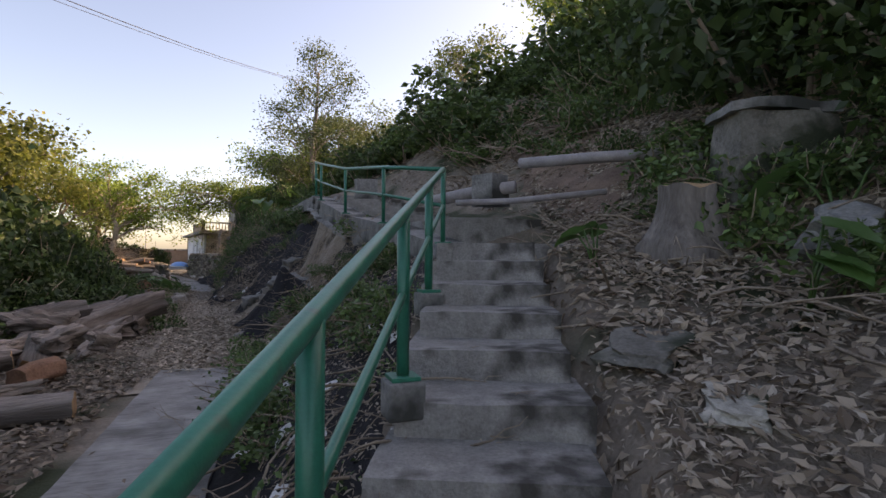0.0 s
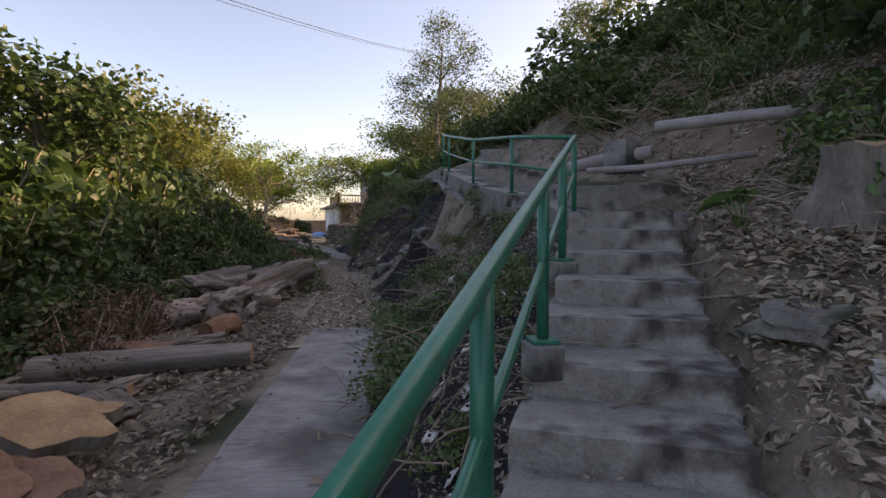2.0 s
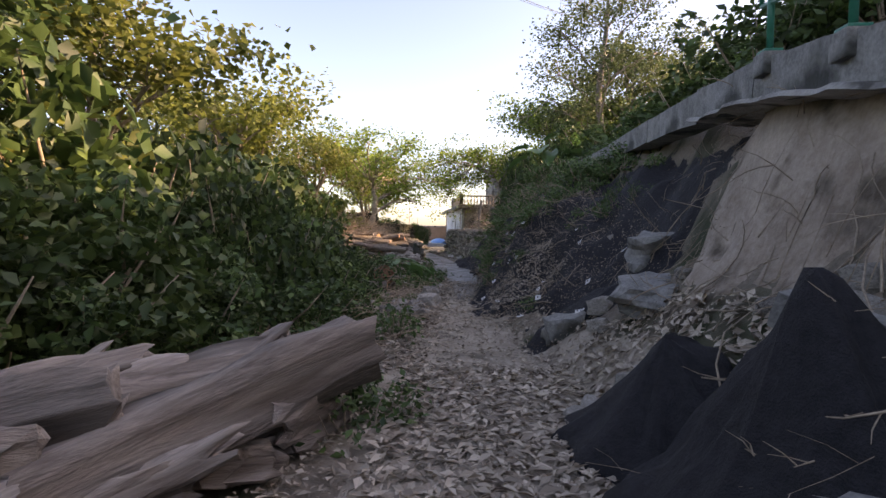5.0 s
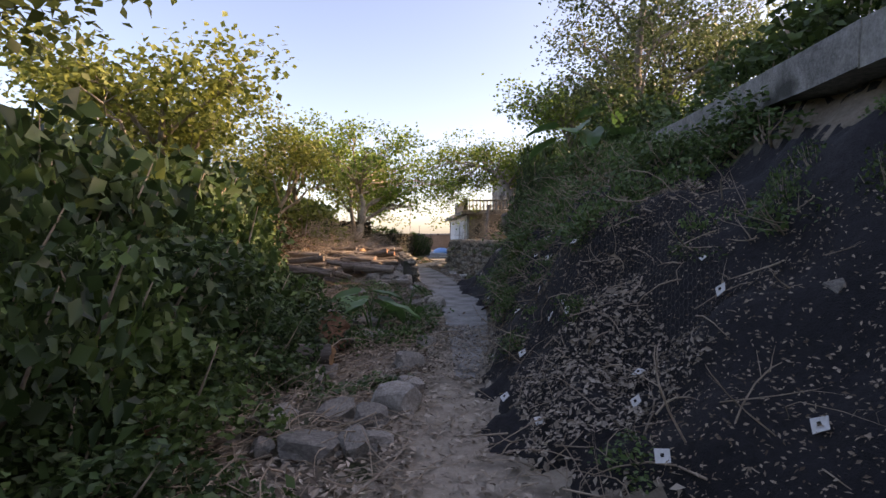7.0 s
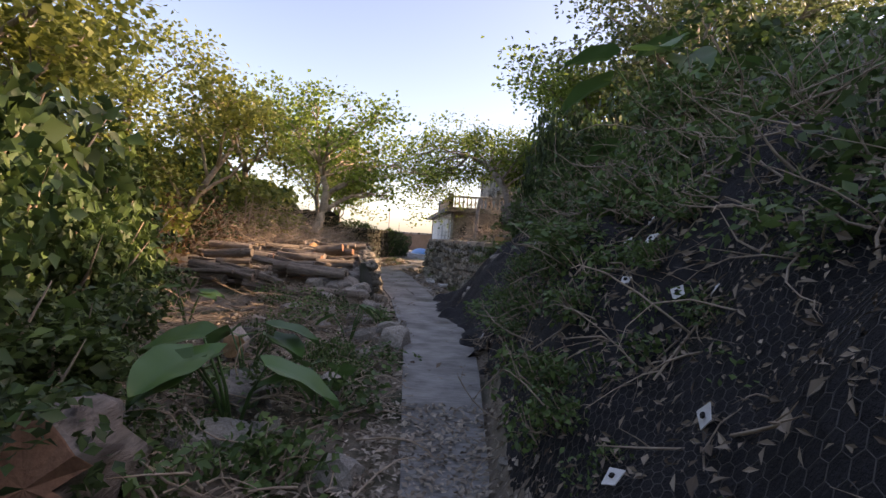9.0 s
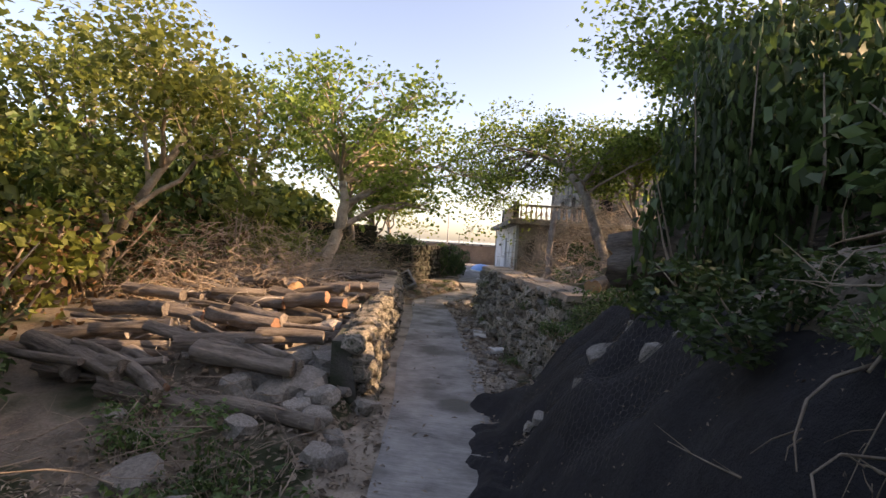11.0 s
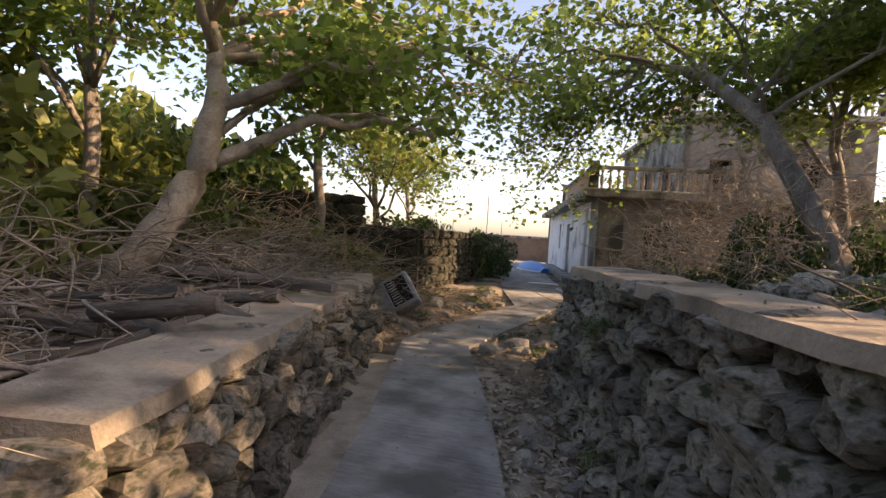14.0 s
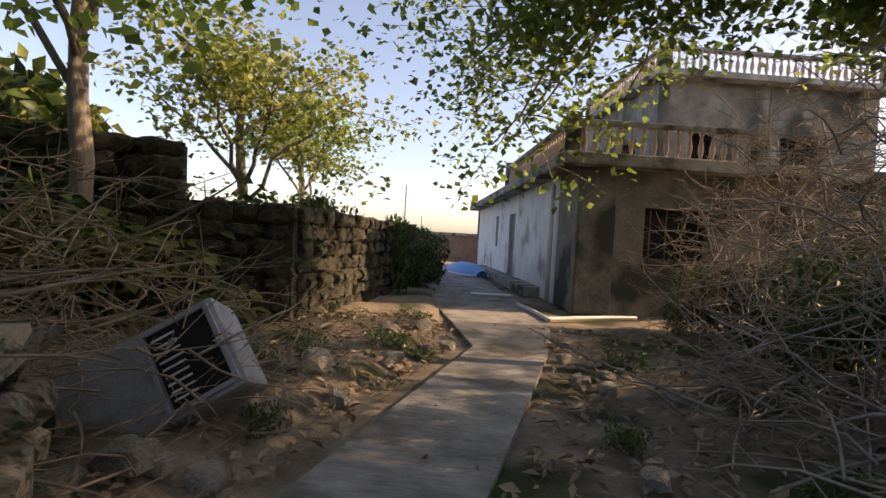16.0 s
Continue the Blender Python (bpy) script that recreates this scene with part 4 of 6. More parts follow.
for i in range(90):
    x, y = rb.uniform(4.9, 9.5), rb.uniform(-5, 8)
    if abs(x - (5.5 + 0.35 * (y + 5))) < 0.5 and y < 5 or x < 5.6 and y < 2.5:
        continue
    bush(rb.choice(["far_dark", "far_mid", "low"]), x, y, rb.uniform(0.5, 0.9), rb.uniform(0.5, 0.9), rb)
for x, y, s, h in ((4.8, 26.3, 1.1, 2.0), (7.4, 16.6, 1.8, 2.7), (7.0, 18.6, 1.8, 2.8), (6.6, 14.4, 1.5, 2.0), (8.6, 20.5, 2.0, 3.2)):
    bush("mid", x, y, s, h, rb)
for x, y, s, h in ((-5.90, 26.90, 0.5, 0.45), (-5.10, 28.20, 0.5, 0.5), (-6.80, 26.70, 0.6, 1.2), (-6.20, 27.70, 0.8, 1.35), (-5.50, 28.80, 0.7, 1.3), (-7.60, 27.40, 1.0, 1.5)):
    bush("dark", x, y, s, h, rb)
for i in range(26):
    y = rb.uniform(13.2, 19)
    x = np.interp(y, [13.9, 16.2, 19.7], [0.75, 0.0, -1.0])
    bush("low", x + rb.uniform(-0.15, 0.45), y, rb.uniform(0.14, 0.3), rb.uniform(0.14, 0.3), rb, rb.choice([0.0, 0.75, 0.95]))

for x, y, s, h in ((-4.0, 30.9, 0.7, 1.2), (-4.1, 31.8, 0.9, 1.3), (-4.3, 29.6, 0.6, 1.35), (-4.7, 28.4, 0.7, 1.5), (-4.9, 27.2, 0.6, 1.55), (-4.6, 33.2, 1.1, 1.3)):
    bush("dark", x, y, s, h, rb)
for i in range(95):
    y = rb.uniform(4.2, 9.4)
    toe = np.interp(y, [b[0] for b in BANK], [b[1][0] for b in BANK])
    bush("low", toe + rb.uniform(0.2, 1.3), y, rb.uniform(0.15, 0.34), rb.uniform(0.18, 0.36), rb)


def scrub():
    """Distant bushes nobody could count, joined by leaf colour."""
    words = {"far_dark": "dark green scrub covering the far hillside", "far_mid": "mid-green scrub in the distance", "far_yellow": "yellow-green scrub behind the thicket"}
    for kind, items in SCRUB.items():
        chunks = []
        for me, m in items:
            co = np.empty(len(me.vertices) * 3)
            me.vertices.foreach_get("co", co)
            a = np.array(m)
            chunks.append(co.reshape(-1, 3) @ a[:3, :3].T + a[:3, 3])
        v = np.concatenate(chunks)
        n = len(v) // 4
        f = np.arange(4 * n).reshape(-1, 4)
        big = bpy.data.meshes.new("scrub")
        big.vertices.add(4 * n)
        big.vertices.foreach_set("co", v.ravel())
        big.loops.add(6 * n)
        big.loops.foreach_set("vertex_index", np.stack([f[:, 0], f[:, 1], f[:, 2], f[:, 0], f[:, 2], f[:, 3]], 1).ravel().astype(np.int32))
        big.polygons.add(2 * n)
        big.polygons.foreach_set("loop_start", np.arange(0, 6 * n, 3, dtype=np.int32))
        big.update(calc_edges=True)
        big.materials.append(items[0][0].materials[0])
        thing("scrub", words[kind], "scrub", kind="stuff", me=big)


scrub()


# ---- trees ----
def limb_line(a, b, bend, n=7, rng=None):
    a, b = Vector(a), Vector(b)
    out = []
    for i in range(n + 1):
        f = i / n
        p = a.lerp(b, f) + Vector(bend) * math.sin(f * math.pi)
        if 0 < i < n:
            p += Vector((rng.uniform(-1, 1), rng.uniform(-1, 1), rng.uniform(-1, 1))) * 0.035 * (b - a).length
        out.append(p)
    return out


def tree(name, label, trunk, radii, limbs, leaf_mat, bark, seed, leaf=0.13, per_tip=26, tip=0.36, slim=0.42, sub=5, flat=0.45, extra=()):
    """A tapered trunk, limbs to the given ends, side branches, and leaves in clusters at the tips. limbs: (share of the trunk, end, radius)."""
    rng = random.Random(seed)
    nr = np.random.default_rng(seed)
    base = Vector(trunk[0])
    top = thing(name, label, "tree", Matrix.Translation(base))
    pts = [Vector(p) - base for p in trunk]
    fine, rad = [], []
    for i in range(len(pts) - 1):
        for k in range(4):
            f = k / 4
            fine.append(pts[i].lerp(pts[i + 1], f) + Vector((rng.uniform(-1, 1), rng.uniform(-1, 1), 0)) * radii[i] * 0.16)
            rad.append(radii[i] + (radii[i + 1] - radii[i]) * f)
    fine.append(pts[-1])
    rad.append(radii[-1])
    rad[0] *= 1.35
    fine[0] = fine[0] - Vector((0, 0, 0.25))
    v, f = tube(fine, rad, 12, ridges=0.12)
    part("trunk", mesh("trunk", v, f, bark, True), top)
    tips = [Vector(e) - base for e in extra]
    for share, end, r in limbs:
        k = min(int(share * (len(fine) - 1)), len(fine) - 1)
        a, b = fine[k], Vector(end) - base
        line = limb_line(a, b, (0, 0, 0.10 * (b - a).length), 7, rng)
        pieces = [tube(line, [r * (1 - 0.72 * i / 7) for i in range(8)], 8, ridges=0.1)]
        tips.append(b)
        for s in range(sub):
            g = rng.uniform(0.35, 0.98)
            q = line[min(7, int(g * 7))]
            long = (b - a).length * rng.uniform(0.22, 0.42)
            d = Vector((rng.uniform(-1, 1), rng.uniform(-1, 1), rng.uniform(-0.35, 0.6))).normalized()
            d = (d + (b - a).normalized() * 0.6).normalized()
            e = q + d * long
            sl = limb_line(q, e, (0, 0, 0.05), 4, rng)
            pieces.append(tube(sl, [r * 0.34, r * 0.28, r * 0.22, r * 0.15, 0.004], 5))
            tips.append(e)
            for _ in range(2):
                w = e + Vector((rng.uniform(-1, 1), rng.uniform(-1, 1), rng.uniform(-0.4, 0.4))) * long * 0.55
                pieces.append(tube([sl[3], (sl[3] + w) / 2 + Vector((0, 0, 0.03)), w], [r * 0.15, r * 0.1, 0.003], 4))
                tips.append(w)
        v, f = join(pieces)
        part("limb", mesh("limb", v, f, bark, True), top)
    tips = np.array([tuple(t) for t in tips])
    pick = nr.choice(len(tips), per_tip * len(tips))
    off = nr.normal(size=(len(pick), 3)) * np.array([tip, tip, tip * flat]) * 0.75
    part("crown", leaf_mesh("crown", tips[pick] + off, leaf, leaf_mat, 0.25, slim, seed, up=1.0), top)
    return top


LEAF_TREE = leaf_material("leaf_tree", (0.085, 0.14, 0.03), (0.28, 0.38, 0.095), 0.75)
LEAF_PALE = leaf_material("leaf_pale", (0.06, 0.09, 0.035), (0.18, 0.23, 0.10), 0.5)

tree("tree", "pale-barked tree forking low above the log pile", [(-4.45, 18.3, 0.55), (-4.25, 18.75, 1.2), (-4.16, 19.07, 1.8), (-4.15, 19.25, 2.5), (-4.45, 19.5, 3.2)], [0.17, 0.14, 0.13, 0.10, 0.07],
     [(0.55, (-2.5, 20.6, 2.35), 0.075), (0.72, (-2.7, 20.0, 2.85), 0.065), (1.0, (-5.6, 18.9, 4.6), 0.05), (1.0, (-4.3, 18.2, 4.9), 0.05), (1.0, (-3.4, 20.6, 4.8), 0.05), (1.0, (-2.6, 19.0, 4.5), 0.05), (1.0, (-3.2, 22.0, 4.0), 0.05), (0.9, (-2.9, 23.5, 3.3), 0.045), (1.0, (-6.0, 20.6, 4.3), 0.05), (0.9, (-3.6, 17.4, 4.1), 0.05), (0.9, (-5.2, 22.5, 3.9), 0.05), (0.9, (-2.5, 24.4, 3.5), 0.045), (0.9, (-3.9, 24.6, 3.4), 0.045), (0.72, (-1.7, 22.8, 3.5), 0.045), (0.72, (-3.0, 22.6, 3.1), 0.04), (0.6, (-3.4, 21.6, 3.6), 0.04)],
     LEAF_TREE, PALE_BARK, 1, 0.115, 21, 0.32, 0.42, 7, 0.55)
tree("tree", "dark leaning tree arching over the footpath by the house", [(2.1, 22.0, 0.6), (1.75, 22.7, 1.8), (1.35, 23.7, 3.2), (0.7, 24.8, 4.2), (-0.1, 25.8, 4.7)], [0.17, 0.15, 0.12, 0.09, 0.06],
     [(1.0, (-2.6, 27.4, 3.7), 0.05), (1.0, (-1.6, 28.2, 3.2), 0.045), (0.9, (-2.4, 25.2, 4.6), 0.045), (0.75, (-1.0, 24.6, 5.2), 0.05), (0.75, (1.2, 27.0, 4.9), 0.05), (0.6, (3.0, 25.2, 4.8), 0.05), (0.6, (2.6, 23.4, 4.9), 0.045), (1.0, (-2.3, 28.0, 2.6), 0.04), (1.0, (-0.6, 27.4, 5.4), 0.04), (0.5, (0.3, 22.6, 4.6), 0.04), (1.0, (-3.4, 26.4, 4.2), 0.04), (1.0, (-1.9, 27.2, 2.7), 0.035), (0.6, (1.9, 25.6, 3.6), 0.04), (1.0, (-1.0, 29.2, 4.2), 0.04), (0.7, (2.2, 27.5, 5.6), 0.04), (0.5, (3.6, 22.4, 4.2), 0.04), (0.8, (0.4, 26.2, 3.9), 0.035), (1.0, (-3.0, 28.4, 3.3), 0.035), (1.0, (-2.6, 29.6, 3.6), 0.035), (0.9, (-1.4, 26.0, 3.6), 0.035), (0.9, (-0.4, 27.6, 3.4), 0.035)],
     LEAF_TREE, BARK, 2, 0.115, 24, 0.33, 0.40, 7, 0.6)
tree("tree", "thin pale trunks with sparse yellow-green leaves", [(-5.9, 14.3, 0.3), (-5.85, 14.5, 1.2), (-5.6, 14.7, 1.9), (-5.0, 15.0, 3.0)], [0.10, 0.085, 0.07, 0.045],
     [(0.45, (-3.9, 15.0, 3.0), 0.05), (0.45, (-6.6, 14.6, 2.6), 0.05), (1.0, (-4.6, 15.2, 3.9), 0.04), (1.0, (-5.6, 14.4, 4.2), 0.04), (0.9, (-4.6, 14.0, 3.8), 0.04), (0.8, (-6.4, 15.4, 4.0), 0.04)],
     LEAF_YELLOW, PALE_BARK, 3, 0.115, 30, 0.42, 0.4, 6)
tree("tree", "tall airy tree on top of the bank", [(4.5, 13.4, 1.5), (4.6, 13.5, 3.5), (4.4, 13.7, 5.5), (4.6, 13.7, 7.5), (4.7, 13.8, 9.2)], [0.15, 0.13, 0.10, 0.07, 0.03],
     [(0.3, (2.6, 13.0, 5.3), 0.05), (0.35, (6.6, 13.6, 5.6), 0.05), (0.45, (3.0, 14.8, 6.4), 0.05), (0.5, (6.4, 14.4, 7.0), 0.05), (0.6, (2.9, 13.2, 7.3), 0.045), (0.65, (5.6, 12.2, 7.6), 0.04), (0.75, (3.6, 14.6, 8.6), 0.04), (0.8, (5.8, 14.2, 9.0), 0.04), (0.95, (4.4, 13.6, 10.0), 0.03), (0.4, (4.4, 11.8, 6.2), 0.04), (0.25, (3.2, 12.4, 4.6), 0.04)],
     LEAF_PALE, BARK, 4, 0.10, 44, 0.42, 0.34, 8, 0.6)
for n, (x, y, z0, h, w, mat, per) in enumerate(((11.5, 13.3, 6.2, 5.2, 2.2, LEAF_PALE, 9), (6.6, 18.5, 2.0, 6.8, 2.4, LEAF_PALE, 16), (9.0, 19.5, 2.5, 7.0, 2.4, LEAF_PALE, 14), (14.5, 8.5, 7.6, 5.0, 2.4, LEAF_TREE, 14), (-3.9, -0.6, -0.05, 4.2, 1.7, LEAF_DARK, 13), (-5.6, -3.8, -0.05, 5.2, 1.9, LEAF_MID, 11), (-4.8, 3.5, -0.05, 4.6, 1.9, LEAF_YELLOW, 14), (-5.6, 9.5, 0.0, 4.8, 2.0, LEAF_YELLOW, 14), (-6.2, 24.5, 0.1, 5.2, 2.2, LEAF_TREE, 14), (-7.2, 29.5, 0.0, 5.2, 2.3, LEAF_YELLOW, 13), (-3.5, 33.5, 0.0, 0.1, 0.1, None, 0), (3.6, 19.8, 1.2, 5.6, 2.0, LEAF_TREE, 13), (-9.4, 17.5, 0, 5.8, 2.4, LEAF_YELLOW, 14), (-8.6, 36, 0, 5.5, 2.4, LEAF_TREE, 12), (-4.4, -7.0, 0, 4.6, 1.7, LEAF_MID, 12), (5.4, 20.2, 1.4, 5.4, 2.2, LEAF_TREE, 14), (3.0, 25.6, 0.4, 5.0, 1.9, LEAF_TREE, 22), (4.6, 23.2, 0.9, 5.2, 2.0, LEAF_TREE, 22), (-8.0, 12.0, 0, 5.6, 2.3, LEAF_YELLOW, 14), (-7.4, 20.6, 0.2, 5.6, 2.3, LEAF_TREE, 14), (6.2, 21.8, 1.4, 6.2, 2.6, LEAF_TREE, 14), (8.0, 25.5, 1.0, 7.0, 2.8, LEAF_TREE, 13))):
    if mat is None:
        continue
    r = random.Random(200 + n)
    ends = []
    for k in range(8):
        a = k * 2.4 + r.uniform(-0.3, 0.3)
        f = r.uniform(0.4, 1.0)
        ends.append((min(1.0, f), (x + math.cos(a) * w * r.uniform(0.5, 1.0), y + math.sin(a) * w * r.uniform(0.5, 1.0), z0 + h * (0.55 + 0.45 * f) - r.uniform(0, 0.4)), 0.045))
    tree("tree", "slender tree with an open yellow-green crown" if mat is LEAF_YELLOW else "slender tree with an airy green crown", [(x, y, z0), (x + 0.15, y, z0 + h * 0.3), (x - 0.05, y + 0.1, z0 + h * 0.55), (x + 0.1, y, z0 + h * 0.85)], [0.12, 0.10, 0.08, 0.04], ends, mat, BARK, 300 + n, 0.13, int(per * 2.4), 0.44, 0.4, 6, 0.55)


# ---- logs, stumps and brush ----
def log_mesh(name, long, r, seed, gnarl=0.10, sides=18, taper=0.85, bend=0.05):
    """A log along +x, fluted along its grain, and the rings of its two sawn ends."""
    rng = random.Random(seed)
    n = 14
    verts, faces = [], []
    for i in range(n + 1):
        f = i / n
        cy, cz = bend * long * math.sin(f * math.pi) * 0.6, r * 0.12 * noise.noise(Vector((f * 3, seed, 1)))
        rr = r * (1 - (1 - taper) * f) * (1 + 0.10 * noise.noise(Vector((f * 3.5, seed * 1.7, 5))))
        for k in range(sides):
            a = 2 * math.pi * k / sides
            c, s = math.cos(a), math.sin(a)
            q = rr * (1 + gnarl * 2.6 * noise.noise(Vector((c * 1.6 + f * 0.8, s * 1.6, seed))) + gnarl * 2.0 * noise.noise(Vector((c * 3.5, s * 3.5, seed + f * 2.5))))
            verts.append((long * (f - 0.5) + (gnarl * r * 1.5 * noise.noise(Vector((c * 2, s * 2, seed + 9))) if i in (0, n) else 0), cy + q * c, cz + q * s))
    for i in range(n):
        for k in range(sides):
            p, q = i * sides + k, i * sides + (k + 1) % sides
            faces.append((p, p + sides, q + sides, q))
    me = mesh(name, verts, faces, LOG_WOOD, True)
    return me, (verts[:sides], verts[-sides:])


def log(x, y, long, r, yaw, pitch=0, z=None, seed=0, label="grey weathered log with sawn ends", cut=CUT_WOOD, gnarl=0.10, bark=None, name="log", bend=0.05, group="sawn logs"):
    me, ends = log_mesh("bark", long, r, seed, gnarl, bend=bend)
    if bark:
        me.materials.clear()
        me.materials.append(bark)
    base = ground_at(x, y) + r * 0.8 if z is None else z
    top = thing(name, label, "log", pose(x, y, base, 0, -pitch, yaw), group=group)
    part("bark", me, top)
    for k, ring in enumerate(ends):
        c = sum((Vector(p) for p in ring), Vector()) / len(ring)
        out = Vector((-0.006 if k == 0 else 0.006, 0, 0))
        verts = [tuple(c + out)] + [tuple(c + (Vector(p) - c) * 0.97 + out * 0.6) for p in ring] + [tuple(p) for p in ring]
        m = len(ring)
        faces = [(0, 1 + i, 1 + (i + 1) % m) for i in range(m)] + [(1 + i, 1 + m + i, 1 + m + (i + 1) % m, 1 + (i + 1) % m) for i in range(m)]
        part("sawn_end", mesh("sawn_end", verts, faces, cut), top)
    return top


def stump(x, y, r, h, seed, label):
    """A felled stump that flares at the roots, with a ragged sawn top."""
    rng = random.Random(seed)
    sides, rows = 28, 9
    verts, faces = [], []
    for j in range(rows):
        f = j / (rows - 1)
        for k in range(sides):
            a = 2 * math.pi * k / sides
            flare = 1 + 0.85 * (1 - f) ** 2.2
            flute = 1 + 0.34 * (1 - 0.5 * f) * noise.noise(Vector((math.cos(a) * 2.2, math.sin(a) * 2.2, seed + f * 0.5))) + 0.06 * noise.noise(Vector((math.cos(a) * 7, math.sin(a) * 7, f * 3)))
            rr = r * flare * flute
            z = h * f + (0.05 * noise.noise(Vector((a, seed, 1))) if j == rows - 1 else 0) - (0.15 if j == 0 else 0)
            verts.append((rr * math.cos(a), rr * math.sin(a), z))
    for j in range(rows - 1):
        for k in range(sides):
            a, b = j * sides + k, j * sides + (k + 1) % sides
            faces.append((a, b, b + sides, a + sides))
    top = thing("tree_stump", label, "stump", pose(x, y, ground_at(x, y) - 0.02))
    part("bark", mesh("bark", verts, faces, DEAD_WOOD, True), top)
    ring = verts[-sides:]
    c = (0, 0, h + 0.03)
    v2 = [c] + [(p[0] * 0.5, p[1] * 0.5, h + 0.035 * noise.noise(Vector((p[0] * 9, p[1] * 9, 0)))) for p in ring] + [tuple(p) for p in ring]
    f2 = [(0, 1 + i, 1 + (i + 1) % sides) for i in range(sides)] + [(1 + i, 1 + sides + i, 1 + sides + (i + 1) % sides, 1 + (i + 1) % sides) for i in range(sides)]
    part("sawn_top", mesh("sawn_top", v2, f2, CUT_WOOD), top)


stump(4.36, -7.53, 0.165, 0.42, 3, "large weathered tree stump with flared roots")


def brush(name, label, centre, radii, count, long, seed, mat=TWIG, thick=0.008, lie=0.5, fork=2):
    """A tangled heap of thin dry branches."""
    rng = random.Random(seed)
    pieces = []
    for i in range(count):
        a, q = rng.uniform(0, 6.28), math.sqrt(rng.random())
        x, y = centre[0] + math.cos(a) * q * radii[0], centre[1] + math.sin(a) * q * radii[1]
        z = ground_at(x, y) + 0.02 + radii[2] * rng.random() ** 1.4 * (1 - 0.7 * q * q)
        d = Vector((rng.uniform(-1, 1), rng.uniform(-1, 1), rng.uniform(-lie, lie) * 0.9)).normalized()
        ln = long * rng.uniform(0.4, 1.2)
        r = thick * rng.uniform(0.5, 1.6)
        p = Vector((x, y, z))
        b = Vector((rng.uniform(-1, 1), rng.uniform(-1, 1), rng.uniform(-0.5, 0.8))) * ln * 0.24
        e = p + d * ln
        g = ground_at(e.x, e.y) + 0.01
        if e.z < g:
            e.z = g
        m = (p + e) / 2 + b
        m.z = max(m.z, ground_at(m.x, m.y) + 0.01)
        pieces.append(tube([p, p.lerp(m, 0.5) + b * 0.3, m, e.lerp(m, 0.4) + b * 0.2, e], [r, r * 0.9, r * 0.75, r * 0.55, r * 0.25], 4, False))
        for _ in range(fork):
            s = m.lerp(e, rng.random())
            w = s + (d + Vector((rng.uniform(-1, 1), rng.uniform(-1, 1), rng.uniform(-0.5, 0.9))) * 0.8).normalized() * ln * rng.uniform(0.15, 0.35)
            pieces.append(tube([s, (s + w) / 2 + b * 0.15, w], [r * 0.5, r * 0.35, r * 0.15], 3, False))
    v, f = join(pieces)
    return thing(name, label, "brushwood", kind="stuff", me=mesh(name, v, f, mat, True))


TAN_TWIG = material("tan_twig", (0.26, 0.185, 0.125), (0.50, 0.40, 0.30), 8.0, 0.9, 0.2, 60)
GREY_TWIG = material("grey_twig", (0.20, 0.175, 0.15), (0.46, 0.41, 0.36), 8.0, 0.9, 0.2, 60)
brush("brushwood", "heap of tan dry branches behind the logs", (-4.4, 15.6), (1.6, 1.9, 1.25), 1300, 0.5, 1, TAN_TWIG, 0.0045, 0.8, 3)
brush("brushwood", "tangle of brown dry branches on the terrace", (-4.3, 18.0), (1.4, 1.7, 0.9), 480, 0.6, 2, TWIG, 0.005)
brush("brushwood", "grey cut branches heaped beside the wall", (-4.7, 22.0), (1.5, 1.9, 1.5), 950, 0.7, 3, TWIG, 0.005)
brush("brushwood", "tan brushwood piled against the ruined wall", (-5.9, 22.2), (1.2, 1.4, 2.0), 500, 0.7, 23, TAN_TWIG, 0.006, 0.7)
brush("brushwood", "dense grey bare thicket hiding the house corner", (1.0, 23.3), (1.6, 1.2, 3.0), 1000, 0.8, 24, GREY_TWIG, 0.005, 0.8, 3)
brush("brushwood", "grey dead vines climbing before the house", (2.6, 27.0), (2.4, 0.9, 4.6), 1200, 0.9, 26, TWIG, 0.005, 0.9, 3)
brush("brushwood", "brown root tangle on the bank under the stairs", (2.7, -3.7), (0.6, 0.9, 0.3), 260, 0.35, 27, TWIG, 0.0022, 0.6)
brush("brushwood", "dead twigs trailing over the low wall", (-3.9, 19.7), (0.6, 1.6, 0.6), 520, 0.6, 25, GREY_TWIG, 0.004, 0.3)
brush("brushwood", "thicket of grey bare branches before the house", (2.0, 26.0), (1.9, 1.5, 2.9), 800, 0.9, 4, GREY_TWIG, 0.006, 0.8, 3)
brush("brushwood", "cut branches strewn on the ground", (0.2, 22.8), (1.1, 1.6, 0.25), 110, 0.9, 5, GREY_TWIG, 0.008, 0.2)
brush("brushwood", "branches and twigs on the slope above the wall", (1.8, 16.8), (1.7, 2.4, 0.6), 420, 0.7, 6, TWIG, 0.006)
brush("brushwood", "dry roots and stems hanging on the bank", (2.0, 8.0), (0.9, 2.0, 0.4), 300, 0.5, 7, TWIG, 0.0045, 0.9)
brush("brushwood", "dead vines trailing over the bank", (2.6, -2.4), (0.6, 1.2, 0.12), 140, 0.5, 8, TWIG, 0.004, 0.3)
brush("brushwood", "fallen twigs beside the dirt track", (-0.2, 2.4), (0.9, 1.8, 0.22), 220, 0.45, 9, TAN_TWIG, 0.004, 0.4)
brush("brushwood", "dry stalks among the bank's weeds", (1.9, 3.6), (0.9, 2.2, 0.25), 260, 0.4, 14, TWIG, 0.004, 0.7)
brush("brushwood", "roots hanging from the broken bank", (2.9, 0.2), (0.6, 1.8, 0.3), 130, 0.4, 15, TWIG, 0.004, 0.8)
